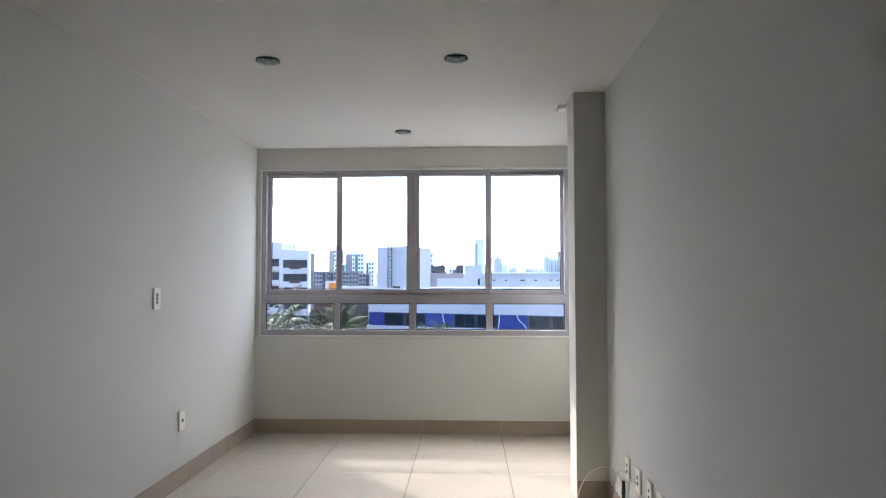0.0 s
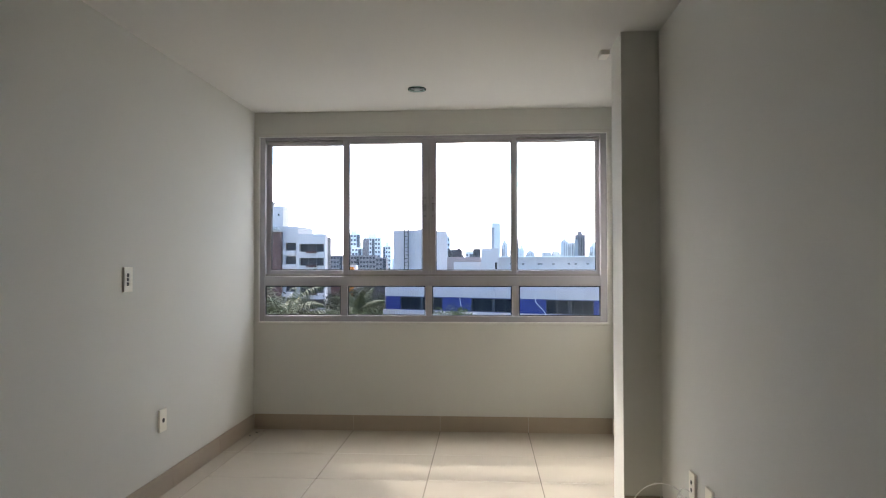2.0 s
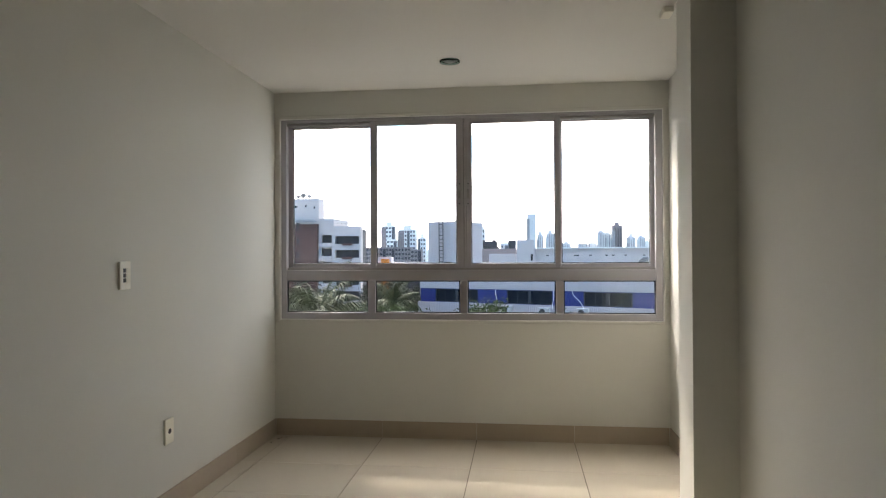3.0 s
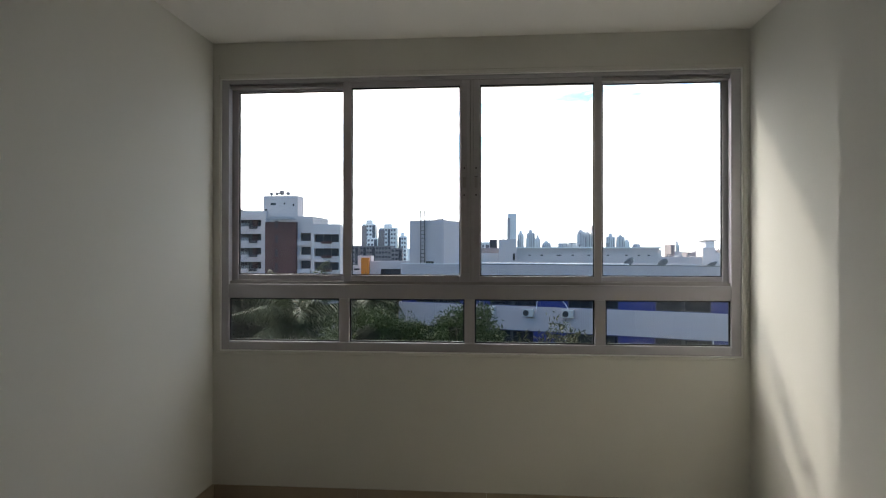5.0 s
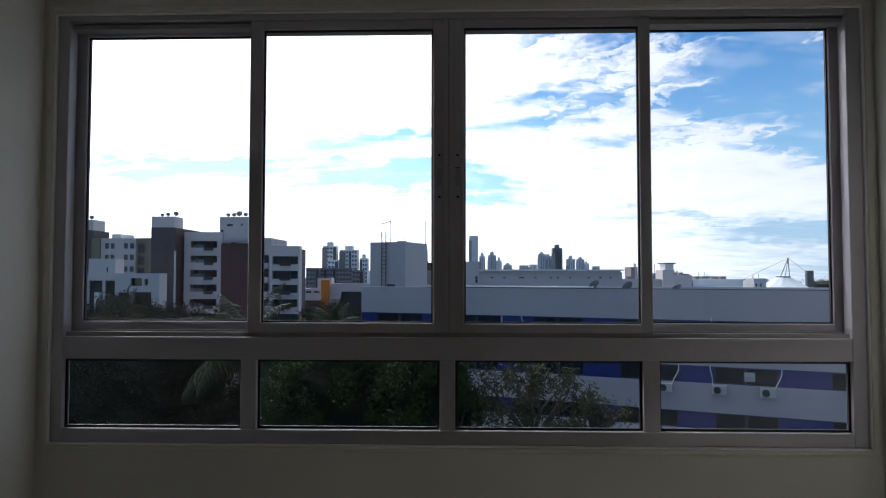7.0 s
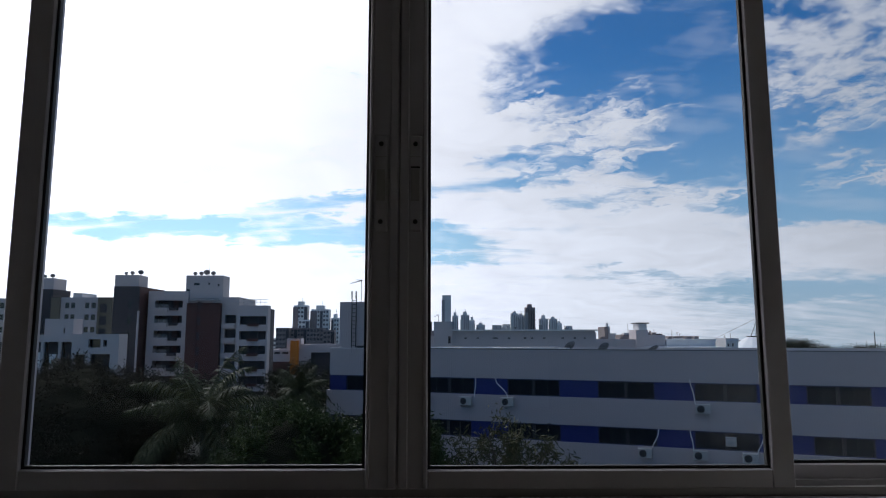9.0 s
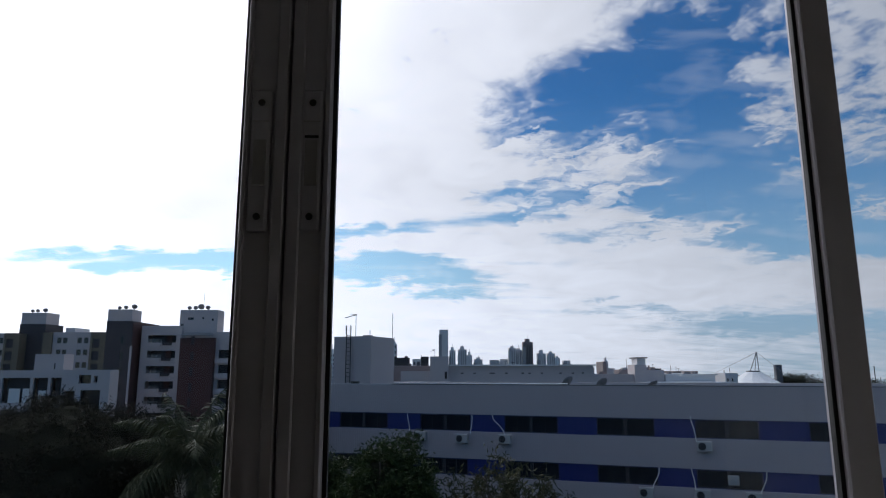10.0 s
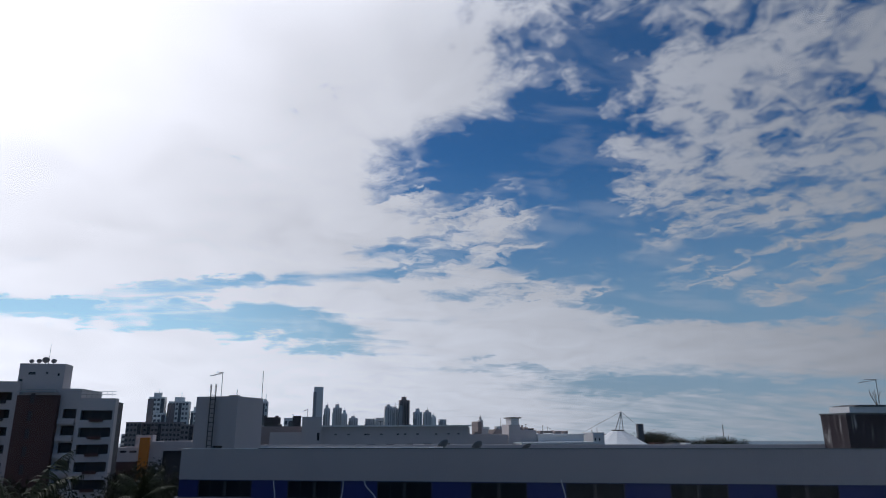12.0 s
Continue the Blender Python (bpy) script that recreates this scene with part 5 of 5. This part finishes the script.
for i, (x, y, z, r) in enumerate(((-16.5, 52, -4.6, 3.2), (-10.8, 58, -4.3, 3.0), (-22.0, 62, -5.0, 3.6), (-14.0, 75, -4.5, 3.5), (-30.0, 64, -5.4, 3.4), (-28.5, 52, -4.6, 3.4), (-38.0, 60, -5.2, 3.8))):
    broadleaf((x, y), (x, y, z), (r, r * 0.9, r * 0.75), 4200, 0.34, LEAF_FAR, 40 + i, "dark green tree among the far yards", clumps=60, spread=0.45)

# low wooded shore far to one side
g = random.Random(9)
heads = [(185 + 62 * t + g.uniform(-2, 2), 352 + g.uniform(-8, 8), -3.4 - 4.2 * t - g.uniform(0, 5) + 1.4 * math.sin(9 * t)) for t in [g.random() for _ in range(260)]]
tagged(new("distant_trees", leaf_mesh("distant_trees", heads, 1.3, 26000, 0.8, LEAF_FAR, 77)), "dark wooded shore in the distance", "trees", kind="stuff")
for k in range(9):
    x = 170 + k * 8.5
    high_rise(x, x + g.uniform(3, 6), -6.2 + g.uniform(-1.2, 1.0) - k * 0.3, 335 + g.uniform(0, 10), (PALE_FAC, DARK_FAC, BRICK, DARK_FAC)[k % 4], "small house among shore trees", z0=-22, bands=False)
solid("radio_mast", tubes(((237.1, 350, -24), (237.1, 350, 3.1), 0.22), ((240, 350, -24), (240, 350, -2.8), 0.2)), STEEL, "thin far radio masts on the shore", "mast")

# ---- floor tiles and skirting, piece by piece ----
JX = [0.0, 0.118, 0.785, 1.452, 2.119, ALCOVE]
JY = [0.0] + [-0.614 - 0.516 * k for k in range(22)] + [BACK]
shared = {}
for i in range(5):
    for j in range(len(JY) - 1):
        x0, x1, y0, y1 = JX[i], JX[i + 1], JY[j + 1], JY[j]
        w, d = round(x1 - x0 - 0.0045, 4), round(y1 - y0 - 0.003, 4)
        if (w, d) not in shared:
            b = bmesh.new()
            e = 0.0015
            lo = [b.verts.new((sx * w / 2, sy * d / 2, -0.003)) for sx, sy in ((-1, -1), (1, -1), (1, 1), (-1, 1))]
            md = [b.verts.new((sx * w / 2, sy * d / 2, -0.0008)) for sx, sy in ((-1, -1), (1, -1), (1, 1), (-1, 1))]
            hi = [b.verts.new((sx * (w / 2 - e), sy * (d / 2 - e), 0)) for sx, sy in ((-1, -1), (1, -1), (1, 1), (-1, 1))]
            for k in range(4):
                b.faces.new((lo[k], lo[(k + 1) % 4], md[(k + 1) % 4], md[k]))
                b.faces.new((md[k], md[(k + 1) % 4], hi[(k + 1) % 4], hi[k]))
            b.faces.new(hi)
            shared[w, d] = mesh_of("tile", b, TILE)
        ob = new("tile", shared[w, d])
        ob.parent = floor
        ob.location = ((x0 + x1) / 2, (y0 + y1) / 2, FLOOR)


def skirting(name, a, b, inward, first=0.667):
    """Tile skirting along a wall foot from a to b, in pieces; inward is the way into the room."""
    a, b, n = Vector((*a, 0)), Vector((*b, 0)), Vector((*inward, 0))
    base = tagged(thing(name, (a.x, a.y, FLOOR), "beige tile skirting along the wall foot", "skirting"), kind="structure")
    length, d = (b - a).length, (b - a).normalized()
    s = 0.0
    while s < length - 0.01:
        e = min(s + (0.667 if s else first), length)
        bm = bmesh.new()
        vs = [bm.verts.new(d * p + n * q + Vector((0, 0, z))) for z in (0.0005, 0.116) for p, q in ((s + 0.001, 0.0), (e - 0.001, 0.0), (e - 0.001, 0.011 if z < 0.1 else 0.008), (s + 0.001, 0.011 if z < 0.1 else 0.008))]
        for f in ((3, 2, 1, 0), (4, 5, 6, 7), (0, 1, 5, 4), (1, 2, 6, 5), (2, 3, 7, 6), (3, 0, 4, 7)):
            bm.faces.new([vs[i] for i in f])
        part("skirting_tile", bm, SKIRT, base)
        s = e


skirting("baseboard_window", (0.0115, 0.0), (ALCOVE - 0.0115, 0.0), (0, -1), 0.774)
skirting("baseboard_left", (0, 0), (0, BACK), (1, 0))
skirting("baseboard_alcove", (ALCOVE, 0), (ALCOVE, PIER_Y1), (-1, 0))
skirting("baseboard_pier", (PIER_X, PIER_Y0), (RIGHT - 0.0115, PIER_Y0), (0, -1))
skirting("baseboard_right", (RIGHT, PIER_Y0), (RIGHT, END), (-1, 0))
